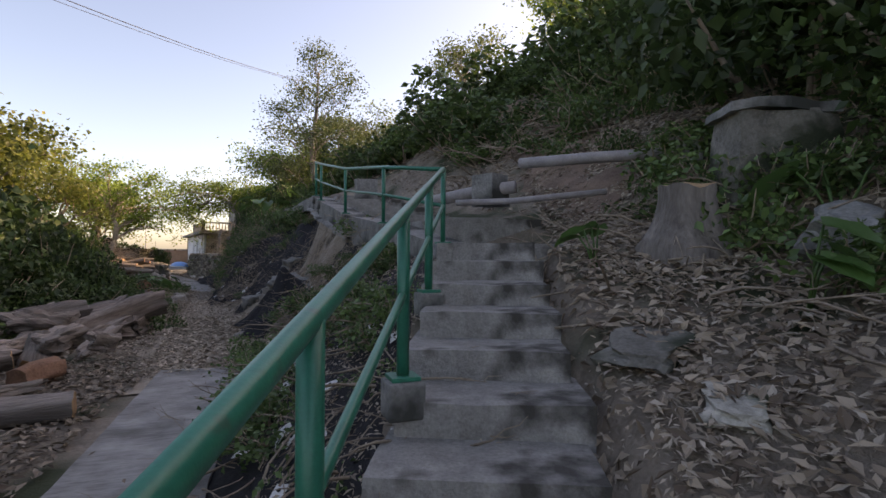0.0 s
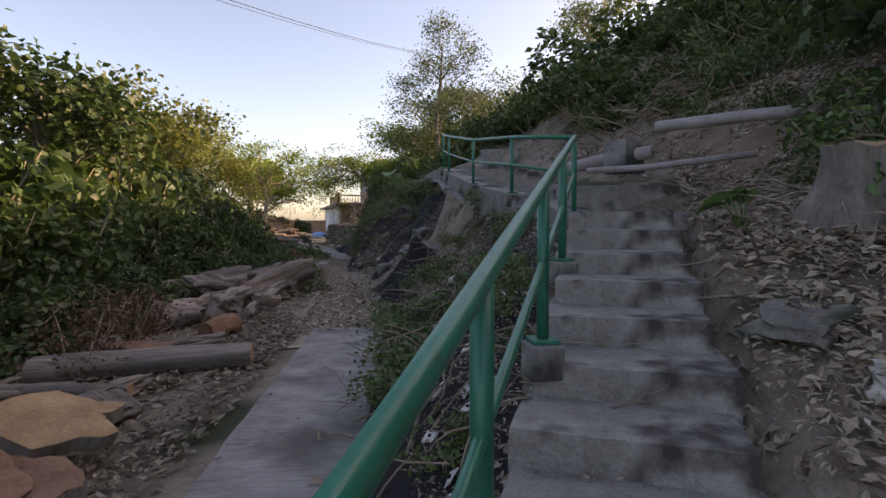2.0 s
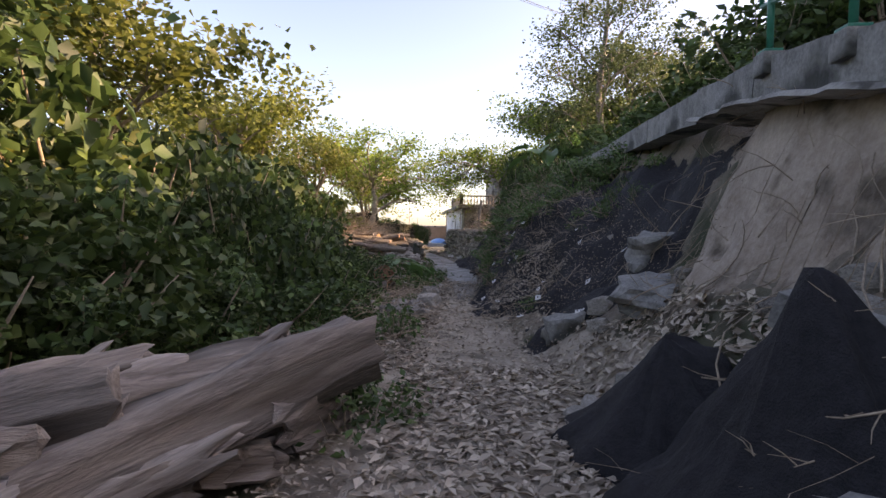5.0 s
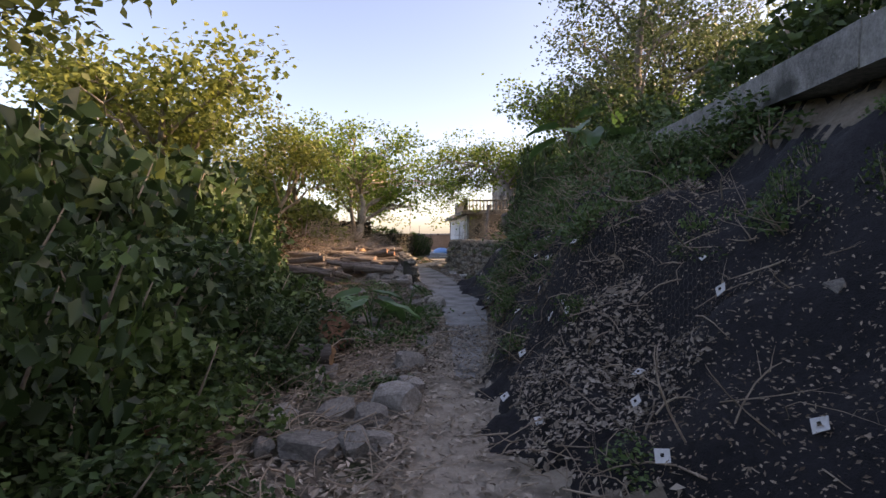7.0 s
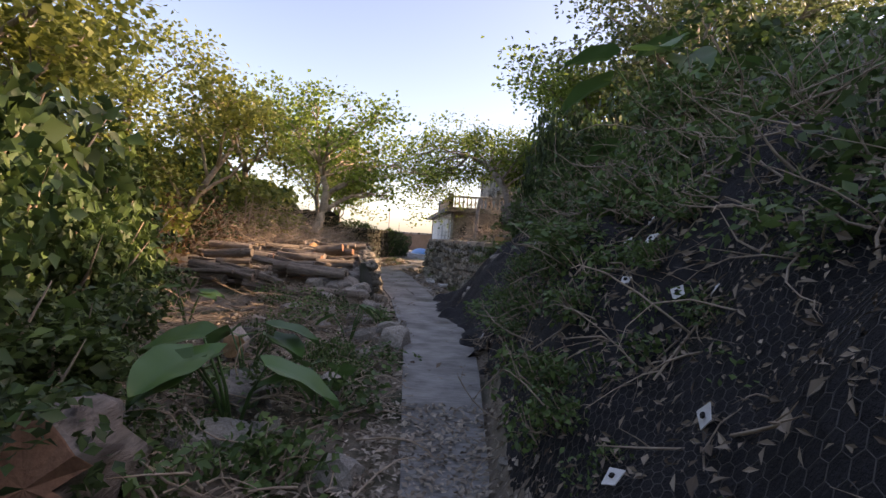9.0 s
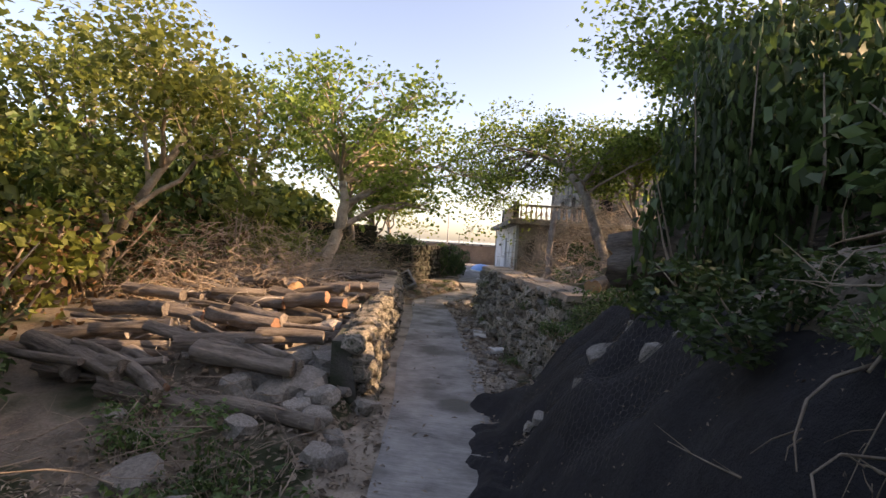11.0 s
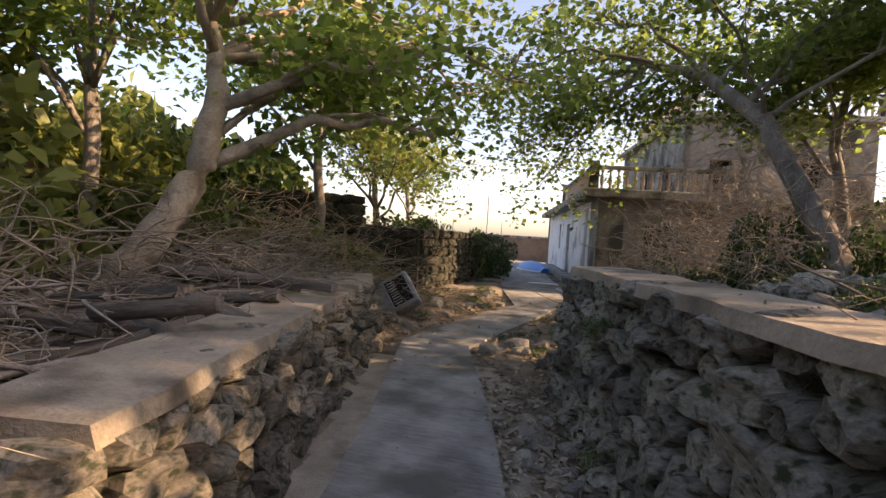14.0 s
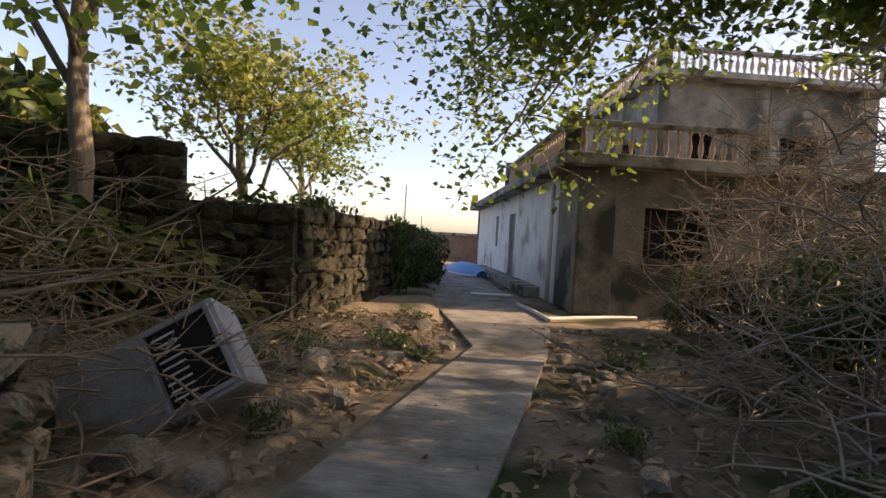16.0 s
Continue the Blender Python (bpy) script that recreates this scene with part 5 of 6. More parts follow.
brush("brushwood", "twigs among the weeds below the stairs", (2.1, -6.6), (0.6, 2.4, 0.12), 170, 0.45, 10, TWIG, 0.005, 0.3)
brush("brushwood", "dead twigs on the slope beside the stairs", (4.4, -7.6), (1.0, 1.6, 0.12), 150, 0.5, 11, TWIG, 0.006, 0.3)
brush("brushwood", "dry branches on the hillside", (6.0, -3.0), (1.4, 1.4, 0.4), 130, 0.9, 12, TWIG, 0.010, 0.4)
brush("brushwood", "bleached branches on the rubble", (-1.9, 9.6), (1.3, 2.4, 0.3), 320, 0.6, 13, TWIG, 0.005, 0.4)

brush("brushwood", "thin cut branches lying over the woodpile", (-3.4, 14.9), (1.1, 2.4, 0.35), 110, 0.7, 16, GREY_TWIG, 0.007, 0.25)
brush("brushwood", "bleached dead boughs on the terrace", (-3.9, 16.4), (0.8, 1.8, 0.5), 160, 0.7, 17, GREY_TWIG, 0.012, 0.3)

rl = random.Random(5)
# the log pile on the terrace
for i in range(170):
    y = rl.uniform(11.6, 19.6)
    x = -1.95 - (y - 13.5) * 0.22 - rl.random() ** 1.3 * 2.5
    r = rl.uniform(0.025, 0.085)
    log(x, y, rl.uniform(0.5, 1.5), r, rl.uniform(-22, 28) + (0 if rl.random() < 0.85 else 70), rl.uniform(-9, 9), ground_at(x, y) + r * 0.8 + rl.choice([0, 0, 0.12, 0.22]), 400 + i, "bark-covered log lying on the woodpile", gnarl=0.15, bend=rl.uniform(-0.2, 0.2), cut=rl.choice([LOG_BARK, LOG_BARK, LOG_WOOD, RED_WOOD]), bark=LOG_BARK, group="logs of the woodpile")
log(-3.35, 15.25, 0.8, 0.15, -40, 4, ground_at(-3.35, 15.25) + 0.2, 7, "thick sawn log with a bright cut face", group="sawn logs")
log(-2.7, 12.6, 0.7, 0.12, -20, 6, None, 8, "short sawn log lying on rubble")
log(-3.6, 14.2, 1.5, 0.11, 8, 3, None, 9, "grey log lying across the rubble")
log(1.9, 17.4, 1.8, 0.13, 100, 3, 1.35, 10, "grey fallen trunk above the stone wall", bark=LOG_BARK)
log(1.4, 15.2, 1.9, 0.10, 70, 3, 1.25, 11, "thin fallen trunk above the stone wall", bark=LOG_BARK)
log(2.0, 12.0, 2.0, 0.21, 152, -8, 1.72, 12, "massive grey fallen trunk on the bank", gnarl=0.3, bark=LOG_BARK)
# driftwood beside the track
log(-0.15, -5.75, 1.6, 0.11, 8, 1, 0.09, 13, "long grey weathered log beside the footpath")
log(-0.75, -6.3, 1.5, 0.05, -5, 0, 0.06, 14, "thin grey branch on the ground")
log(0.12, -1.6, 1.7, 0.16, 62, 9, 0.30, 15, "big bleached driftwood trunk", gnarl=0.28, cut=LOG_WOOD)
log(-0.35, -1.5, 1.5, 0.20, 40, 6, 0.28, 16, "gnarled bleached driftwood trunk", gnarl=0.4, cut=LOG_WOOD)
log(-0.7, -2.2, 1.2, 0.18, 25, 12, 0.28, 17, "split bleached driftwood piece", gnarl=0.4, cut=LOG_WOOD)
log(-0.5, -2.9, 0.9, 0.13, 70, 3, 0.14, 18, "grey driftwood piece on the ground", gnarl=0.3, cut=LOG_WOOD)
log(-0.2, -3.6, 0.35, 0.14, 85, 55, 0.18, 19, "short sawn log standing askew")
log(-0.55, -3.9, 0.45, 0.12, 20, 8, 0.12, 20, "short sawn log on its side")
log(0.05, -4.4, 0.4, 0.12, 60, 8, 0.11, 21, "short reddish sawn log", cut=RED_WOOD, bark=RED_WOOD)
log(-0.75, 5.3, 0.6, 0.19, -68, 10, 0.22, 22, "thick log with a reddish cut face", cut=RED_WOOD, gnarl=0.25)
log(-0.95, 4.5, 0.9, 0.12, 8, 2, 0.12, 23, "grey split log on the ground", gnarl=0.25)
log(-0.95, 2.6, 0.6, 0.16, -60, 8, 0.16, 24, "weathered log with a brown cut face", cut=RED_WOOD, gnarl=0.25)
log(-1.35, 7.9, 0.5, 0.12, -65, 4, 0.16, 25, "short log with a pale round cut end")


def slab_piece(x, y, z, w, d, h, yaw, tilt, seed, label):
    """A thick irregular slice of fresh-sawn trunk."""
    n = 22
    verts, faces = [], []
    for zz in (0, h):
        for k in range(n):
            a = 2 * math.pi * k / n
            s = 1 + 0.55 * noise.noise(Vector((math.cos(a) * 1.5, math.sin(a) * 1.5, seed * 3.1))) + 0.18 * noise.noise(Vector((math.cos(a) * 5, math.sin(a) * 5, seed)))
            verts.append((w / 2 * s * math.cos(a), d / 2 * s * math.sin(a), zz + 0.02 * noise.noise(Vector((a, zz * 9, seed)))))
    verts += [(0, 0, 0), (0, 0, h)]
    top = thing("wood_slab", label, "wood slab", pose(x, y, z, tilt, tilt * 0.6, yaw), group="sawn trunk slices")
    side = [(k, (k + 1) % n, n + (k + 1) % n, n + k) for k in range(n)]
    part("bark", mesh("bark", verts, side, DEAD_WOOD), top)
    part("cut_face", mesh("cut_face", [(p[0] * 1.0, p[1] * 1.0, p[2] + (0.003 if i >= n and i != 2 * n else -0.003)) for i, p in enumerate(verts)], [(2 * n + 1, n + k, n + (k + 1) % n) for k in range(n)] + [(2 * n, (k + 1) % n, k) for k in range(n)], RED_WOOD if seed % 3 else CUT_WOOD), top, "orange-brown fresh cut wood")


for k, (x, y, z, w, d, h, yaw, tilt) in enumerate(((0.12, -7.45, 0.20, 0.62, 0.36, 0.07, 50, 24), (0.24, -7.85, 0.08, 0.5, 0.30, 0.08, -20, 12), (-0.18, -7.75, 0.14, 0.55, 0.36, 0.08, 70, 20), (-0.08, -6.95, 0.07, 0.45, 0.22, 0.08, 10, 8), (-0.33, -5.40, 0.06, 0.5, 0.24, 0.1, 0, 6), (0.27, -8.40, 0.04, 0.42, 0.3, 0.07, 80, 9), (-0.28, -8.40, 0.10, 0.6, 0.34, 0.08, 15, 16), (0.07, -8.05, 0.20, 0.5, 0.28, 0.06, 35, 28), (-0.53, -7.20, 0.08, 0.5, 0.3, 0.07, 100, 14))):
    slab_piece(x, y, z, w, d, h, yaw, tilt, k, "thick slice of freshly sawn trunk, orange-brown face")


# ---- rocks ----
def rocks(n, spot, size, mat, seed, label, name="rock", group="loose stones", sink=0.35):
    rng = random.Random(seed)
    shapes = [rock_mesh(name, (1, 1, 1), mat, seed * 10 + k, 2, 0.4) for k in range(5)]
    for i in range(n):
        x, y = spot(rng)
        s = size * rng.uniform(0.5, 1.5)
        ob = thing(name, label, "rock", me=rng.choice(shapes), group=group)
        q = s * rng.uniform(0.5, 0.8)
        ob.matrix_world = Matrix.LocRotScale((x, y, on_ground(x, y)[2] + q * sink), Euler((rng.uniform(-0.3, 0.3), rng.uniform(-0.3, 0.3), rng.uniform(0, 6.28))), (s, s * rng.uniform(0.6, 1.0), q))


def beside(y0, y1, a, b):
    def spot(rng):
        y = rng.uniform(y0, y1)
        return float(route(y)) + rng.uniform(a, b), y
    return spot


rocks(28, beside(9.6, 13.2, -2.6, -0.65), 0.15, RUBBLE, 1, "grey rubble stone from a fallen wall")
rocks(18, beside(2.5, 10, -1.6, -0.45), 0.09, RUBBLE, 2, "grey stone beside the track")
rocks(20, beside(13.2, 19.5, 0.5, 0.95), 0.075, RUBBLE, 3, "small grey stone at the foot of the wall")
rocks(16, beside(20.5, 26, 0.55, 1.8), 0.09, RUBBLE, 4, "grey stone on the bare ground")
rocks(18, beside(21.5, 26, -1.7, -0.6), 0.09, RUBBLE, 5, "mossy stone below the old wall")
rocks(16, beside(-2.5, 2.5, 0.8, 1.8), 0.08, RUBBLE, 6, "pale stone fallen from the slip")
rocks(14, lambda r: (r.uniform(0.5, 1.7), r.uniform(11.2, 12.8)), 0.10, RUBBLE, 7, "angular grey stone held by wire netting")
rocks(30, beside(11.6, 15.2, -1.35, -0.72), 0.11, RUBBLE, 9, "tumbled stone on the broken wall top", sink=0.6)
rocks(20, lambda r: (r.uniform(-0.3, 1.3) + 0.0, r.uniform(16.8, 19.3)), 0.12, RUBBLE, 8, "loose stone on top of the old wall")
rocks(50, lambda r: (r.uniform(-0.35, 1.5), r.uniform(19.3, 22.0)), 0.15, STONE_DARK, 12, "rough dark stone fallen from the old wall", sink=0.8)
rocks(14, lambda r: (r.uniform(1.7, 2.8), r.uniform(-3.6, -0.2)), 0.08, RUBBLE, 13, "pale lump of fallen soil and stone")
rocks(20, beside(4.4, 7.0, -0.5, 0.45), 0.035, RUBBLE, 10, "small pale stone on the trodden dirt")
rocks(18, beside(12.0, 19.0, 0.42, 0.85), 0.055, RUBBLE, 11, "broken pale stone at the wall foot")
for x, y, s, q, yaw, lab in ((4.75, -8.23, 0.25, 0.14, 20, "large smooth grey boulder among weeds"), (3.43, -8.26, 0.22, 0.04, 25, "flat grey stone slab beside the stairs"), (3.40, -8.72, 0.15, 0.035, 40, "flat broken stone beside the stairs"), (2.75, 1.2, 0.30, 0.16, 10, "broken concrete lump in the slip"), (2.45, 0.4, 0.34, 0.12, 60, "broken concrete slab in the slip"), (1.9, 1.0, 0.2, 0.14, 0, "pale stone at the foot of the slip")):
    ob = thing("rock", lab, "rock", me=rock_mesh("rock", (s, s * 0.7, q), STONE_DARK if q < 0.1 else OLD_CONCRETE, x, 3, 0.45), group="boulders")
    ob.matrix_world = pose(x, y, ground_at(x, y) + q * 0.25, 4, -9, yaw)

rd = random.Random(21)
for k in range(26):
    x, y = rd.uniform(-0.95, 0.30), rd.uniform(-3.6, -0.6)
    a = (rd.uniform(0.18, 0.42), rd.uniform(0.07, 0.14), rd.uniform(0.05, 0.11))
    ob = thing("driftwood", "split bleached driftwood piece", "driftwood", me=rock_mesh("driftwood", a, LOG_WOOD, 300 + k, 3, 0.75), group="driftwood pile")
    ob.matrix_world = pose(x, y, 0.08 + rd.choice([0, 0.1, 0.22, 0.3]) * (1 if x < 0 else 0.4), rd.uniform(-30, 30), rd.uniform(-25, 15), rd.uniform(30, 80))
for k in range(16):
    x, y = rd.uniform(-1.1, 0.1), rd.uniform(-9.0, -4.6)
    a = (rd.uniform(0.12, 0.3), rd.uniform(0.05, 0.1), rd.uniform(0.03, 0.06))
    ob = thing("driftwood", "grey broken bark and wood piece", "driftwood", me=rock_mesh("driftwood", a, LOG_BARK, 340 + k, 3, 0.75), group="driftwood pile")
    ob.matrix_world = pose(x, y, 0.05, rd.uniform(-20, 20), rd.uniform(-12, 12), rd.uniform(0, 180))


# ---- netting, tags and litter on the bank ----
def bank_keep(y0, y1, z0, z1, k):
    def keep(x, y):
        z = ground_at(x, y)
        toe = np.interp(y, [b[0] for b in BANK], [b[1][0] for b in BANK])
        return min(y - y0, y1 - y, z - z0, (z1 - z), x - toe + 0.1) + 0.45 * edge_noise(x, y, 1.3, k)
    return keep


dirt_sheet("erosion_mat", 0.4, 4.0, 0.6, 9.3, BLACK_MAT, "black erosion netting pinned over the bank", "netting", 0.10, bank_keep(0.9, 9.0, 0.1, 1.9, 1), 0.07, 0.10, "")
dirt_sheet("erosion_mat", -0.4, 2.6, 8.6, 13.2, BLACK_MAT, "black netting bulging at the foot of the bank", "netting", 0.09, lambda x, y: bank_keep(8.2, 13.6, -0.1, 1.25, 2)(x, y) + 0.15, 0.07, 0.12, "")
dirt_sheet("erosion_mat", 1.2, 3.2, -8.6, -2.8, BLACK_MAT, "torn black netting under weeds below the stairs", "netting", 0.012, lambda x, y: min(bank_keep(-8.9, -2.9, 0.02, 1.15, 3)(x, y) + 0.15, -0.44 - (Vector((x, y, 0)) - STAIR_FOOT).dot(STAIR_SIDE)), 0.07, 0.03, "")


def netting(name, label, x0, x1, y0, y1, cell, lift, keep):
    """Hexagonal wire netting laid over the ground."""
    pieces, r = [], 0.0014
    h = cell * math.sqrt(3) / 2
    zed = lambda x, y: Vector((x, y, ground_at(x, y) + lumps(x, y) * calm(x, y) + lift + 0.10 * noise.noise(Vector((x * 3, y * 3, 9)))))
    # cells are laid on the steep face, so they are drawn longer across the slope than on plan
    cx, cy = cell * 0.55, cell
    ny, nx = int((y1 - y0) / (cy * 1.5)), int((x1 - x0) / (cx * math.sqrt(3)))
    for j in range(ny):
        for i in range(nx):
            x, y = x0 + (i + 0.5 * (j % 2)) * cx * math.sqrt(3), y0 + j * cy * 1.5
            if keep(x, y) < 0:
                continue
            pts = [zed(x + cx * math.sin(k * math.pi / 3), y + cy * math.cos(k * math.pi / 3)) for k in range(4)]
            for a, b in zip(pts, pts[1:]):
                pieces.append(tube([a, b], [r, r], 3, False))
    v, f = join(pieces)
    thing(name, label, "wire netting", kind="stuff", me=mesh(name, v, f, WIRE, True))


netting("wire_netting", "rusty hexagonal wire netting over the bank", 0.9, 2.4, 2.8, 5.6, 0.026, 0.12, bank_keep(2.9, 5.5, 0.1, 1.4, 4))
netting("wire_netting", "hexagonal wire netting over stones", -0.2, 2.0, 10.4, 13.0, 0.036, 0.12, bank_keep(10.6, 12.8, 0.3, 1.3, 5))


def ground_normal(x, y):
    e = 0.05
    return Vector((ground_at(x - e, y) - ground_at(x + e, y), ground_at(x, y - e) - ground_at(x, y + e), 2 * e)).normalized()


def tags():
    rng = random.Random(12)
    hole = DARK
    for i in range(84):
        if i < 46:
            y = rng.uniform(-8.6, -2.6)
            toe = np.interp(y, [b[0] for b in BANK], [b[1][0] for b in BANK])
            x = toe + rng.uniform(0.1, 1.0)
        else:
            y = rng.uniform(0.8, 9.5)
            toe = np.interp(y, [b[0] for b in BANK], [b[1][0] for b in BANK])
            x = toe + rng.uniform(0.05, 1.5)
        n = ground_normal(x, y)
        s = rng.uniform(0.05, 0.095) if y < 0 else rng.uniform(0.03, 0.065)
        m = Matrix.Translation(Vector(on_ground(x, y)) + n * (0.03 if y < 0 else 0.12)) @ n.to_track_quat("Z", "Y").to_matrix().to_4x4() @ pose(0, 0, 0, rng.uniform(-22, 22), rng.uniform(-22, 22), rng.uniform(0, 90))
        top = thing("tag", "small square white plastic tag pinned on the bank", "tag", m, group="white tags")
        v = [(-s / 2, -s / 2, 0), (s / 2, -s / 2, 0.004), (s / 2, s / 2, 0), (-s / 2, s / 2, 0.006)]
        part("plate", mesh("plate", v + [(p[0], p[1], p[2] - 0.003) for p in v], [(0, 1, 2, 3), (7, 6, 5, 4), (0, 4, 5, 1), (1, 5, 6, 2), (2, 6, 7, 3), (3, 7, 4, 0)], TAG), top)
        part("pin", box("pin", (0.014, 0.014, 0.008), hole, 0.002), top, m=pose(0, 0, 0.007))


tags()


def litter(name, label, count, spot, size, mat, seed, slim=0.35, lift=0.012):
    rng = random.Random(seed)
    pts = []
    while len(pts) < count:
        x, y = spot(rng)
        x0, y0, z0 = on_ground(x, y, lift)
        pts.append((x0, y0, z0 + rng.random() * 0.02))
    thing(name, label, "litter", kind="stuff", me=flat_leaves(name, pts, size, mat, seed, slim))


def flat_leaves(name, pts, size, mat, seed, slim):
    """Curled leaves or chips lying close to the ground."""
    rng = np.random.default_rng(seed)
    c = np.array(pts)
    n = len(c)
    a = rng.uniform(0, 6.28, n)
    s = size * rng.uniform(0.4, 1.6, n)
    nrm = np.array([tuple(ground_normal(p[0], p[1])) for p in pts]) + rng.normal(size=(n, 3)) * 0.28
    nrm /= np.linalg.norm(nrm, axis=1)[:, None]
    d = np.stack([np.cos(a), np.sin(a), np.zeros(n)], 1)
    side = np.cross(nrm, d)
    side /= np.linalg.norm(side, axis=1)[:, None]
    d = np.cross(side, nrm)
    w = (s * slim * rng.uniform(0.5, 1.3, n))[:, None]
    s = s[:, None]
    v = np.stack([c - d * s / 2, c + side * w / 2 + nrm * s * 0.16, c + d * s / 2 + nrm * s * 0.05, c - side * w / 2 + nrm * s * 0.12], 1).reshape(-1, 3)
    f = np.arange(4 * n).reshape(-1, 4)
    me = bpy.data.meshes.new(name)
    me.from_pydata(v.tolist(), [], np.concatenate([f[:, [0, 1, 2]], f[:, [0, 2, 3]]]).tolist())
    me.materials.append(mat)
    return me


def around(y0, y1, a, b, power=1.0):
    def spot(rng):
        y = rng.uniform(y0, y1)
        return float(route(y)) + a + (b - a) * rng.random() ** power, y
    return spot


def slope_right(rng):
    y = rng.uniform(-10.5, -4.2)
    while True:
        x = rng.uniform(2.2, 7.0)
        v = (Vector((x, y, 0)) - STAIR_FOOT).dot(STAIR_SIDE)
        if v > 0.55:
            return x, y


CHIP_LEAF = leaf_material("pale_chip", (0.19, 0.15, 0.115), (0.56, 0.475, 0.38), 0.02, 0.85)
litter("wood_chips", "pale wood chips strewn over the dirt track", 10000, around(-4.6, 4.5, -1.0, 1.1), 0.045, CHIP_LEAF, 1, 0.5)
litter("wood_chips", "pale wood chips on the hillside beside the stairs", 11000, slope_right, 0.05, CHIP_LEAF, 2, 0.42)
litter("leaf_litter", "brown leaf litter on the hillside", 9000, slope_right, 0.06, LITTER, 12, 0.45)
litter("leaf_litter", "dry leaves and twigs on the verge", 4200, around(-12, -3.5, -1.7, -0.5), 0.065, LITTER, 3, 0.5)
litter("leaf_litter", "dry leaves and weeds on the dark bank", 10000, around(-9, -2.5, 0.6, 2.0), 0.03, CHIP_LEAF, 4, 0.3, 0.03)
litter("leaf_litter", "dry leaves clinging to the bank", 9000, around(0, 12.5, 0.45, 2.6), 0.02, LITTER, 5, 0.45, 0.07)
litter("leaf_litter", "dry leaves and chips among the rubble", 11000, around(0, 13, -2.8, -0.35), 0.055, LITTER, 6, 0.5)
litter("wood_chips", "bark and chips on the woodpile terrace", 6500, around(12, 22, -3.6, -0.75), 0.055, LITTER, 7, 0.4)
litter("leaf_litter", "dry leaves on the ground by the path", 5500, around(12.5, 27, 0.45, 3.6), 0.08, LITTER, 8, 0.5)
litter("wood_chips", "pale chips along the foot of the stone wall", 3000, around(11.5, 20, 0.42, 1.0), 0.05, CHIP_LEAF, 16, 0.5)
litter("wood_chips", "pale crumbs of soil over the path end", 2600, around(4.3, 7.0, -0.45, 0.4), 0.035, CHIP_LEAF, 17, 0.6, 0.035)
litter("leaf_litter", "dry leaves under the old wall", 3000, around(20.5, 27, -2.6, -0.55), 0.07, LITTER, 9, 0.5)
litter("leaf_litter", "a few dry leaves on the concrete path", 260, around(-10, 27, -0.4, 0.4), 0.05, LITTER, 10, 0.5, 0.04)


# ---- things on the hillside ----
def pipe_run(name, label, pts, r, mat=PIPE):
    v, f = tube(pts, [r] * len(pts), 12)
    return thing(name, label, "pipe", me=mesh(name, v, f, mat, True))


pipe_run("pipe", "grey water pipe lying across the hillside", [(4.41, -5.29, 2.13), (4.90, -5.85, 2.13), (5.39, -6.37, 2.12)], 0.055)
pipe_run("pipe", "thin grey pipe lying on the hillside", [(3.59, -5.58, 1.67), (4.04, -5.85, 1.68), (4.77, -6.21, 1.76)], 0.028)
pipe_run("pipe", "grey pipe leading into a concrete block", [(3.50, -5.00, 1.72), (3.91, -5.45, 1.81), (4.14, -5.70, 1.83)], 0.06)
thing("concrete_block", "square concrete pipe block on the hillside", "concrete block", pose(3.97, -5.52, 1.80, 0, 0, 24), me=box("concrete_block", (0.25, 0.25, 0.30), OLD_CONCRETE, 0, rough=0.015, seed=3))
thing("concrete_block", "tall weathered concrete block holding a pipe", "concrete block", pose(5.48, -6.47, 2.01, 0, 0, 24), me=box("concrete_block", (0.23, 0.29, 0.50), OLD_CONCRETE, 0, rough=0.02, seed=5))
thing("concrete_block", "mossy broken concrete wall stub", "concrete block", pose(5.93, -7.10, 2.01, 0, 0, 24), me=box("concrete_block", (0.36, 0.5, 0.5), OLD_CONCRETE, 0, rough=0.05, seed=7))
thing("memorial_stone", "grey upright stone slab behind the railing", "stone slab", pose(3.75, -0.9, ground_at(3.75, -0.9) + 0.25, 0, 0, 10), me=box("memorial_stone", (0.36, 0.12, 0.56), OLD_CONCRETE, 0, rough=0.03, seed=9))
dirt_sheet("hill_scar", 4.2, 9.5, -6, 5, material("reddish_soil", (0.13, 0.085, 0.06), (0.28, 0.19, 0.14), 3, 0.95, 0.8, 40), "bare reddish soil strip up the hillside", "bare soil", 0.03, lambda x, y: 0.45 - abs(x - (5.4 + 0.35 * (y + 5))) + 0.5 * edge_noise(x, y), 0.1, 0.05)

for k, (z, s) in enumerate(((7.35, 0.0), (7.18, 0.0))):
    a, b = Vector((-6.5, 1.0, z - 0.1)), Vector((8.0, 30.0, z + 6.2 + 0.15 * k))
    pts = [a.lerp(b, i / 14) - Vector((0, 0, 0.5 * math.sin(i / 14 * math.pi))) for i in range(15)]
    v, f = tube(pts, [0.014 - 0.005 * k] * 15, 5, False)
    thing("overhead_cable", "black overhead cable sagging across the sky", "cable", me=mesh("overhead_cable", v, f, CABLE))


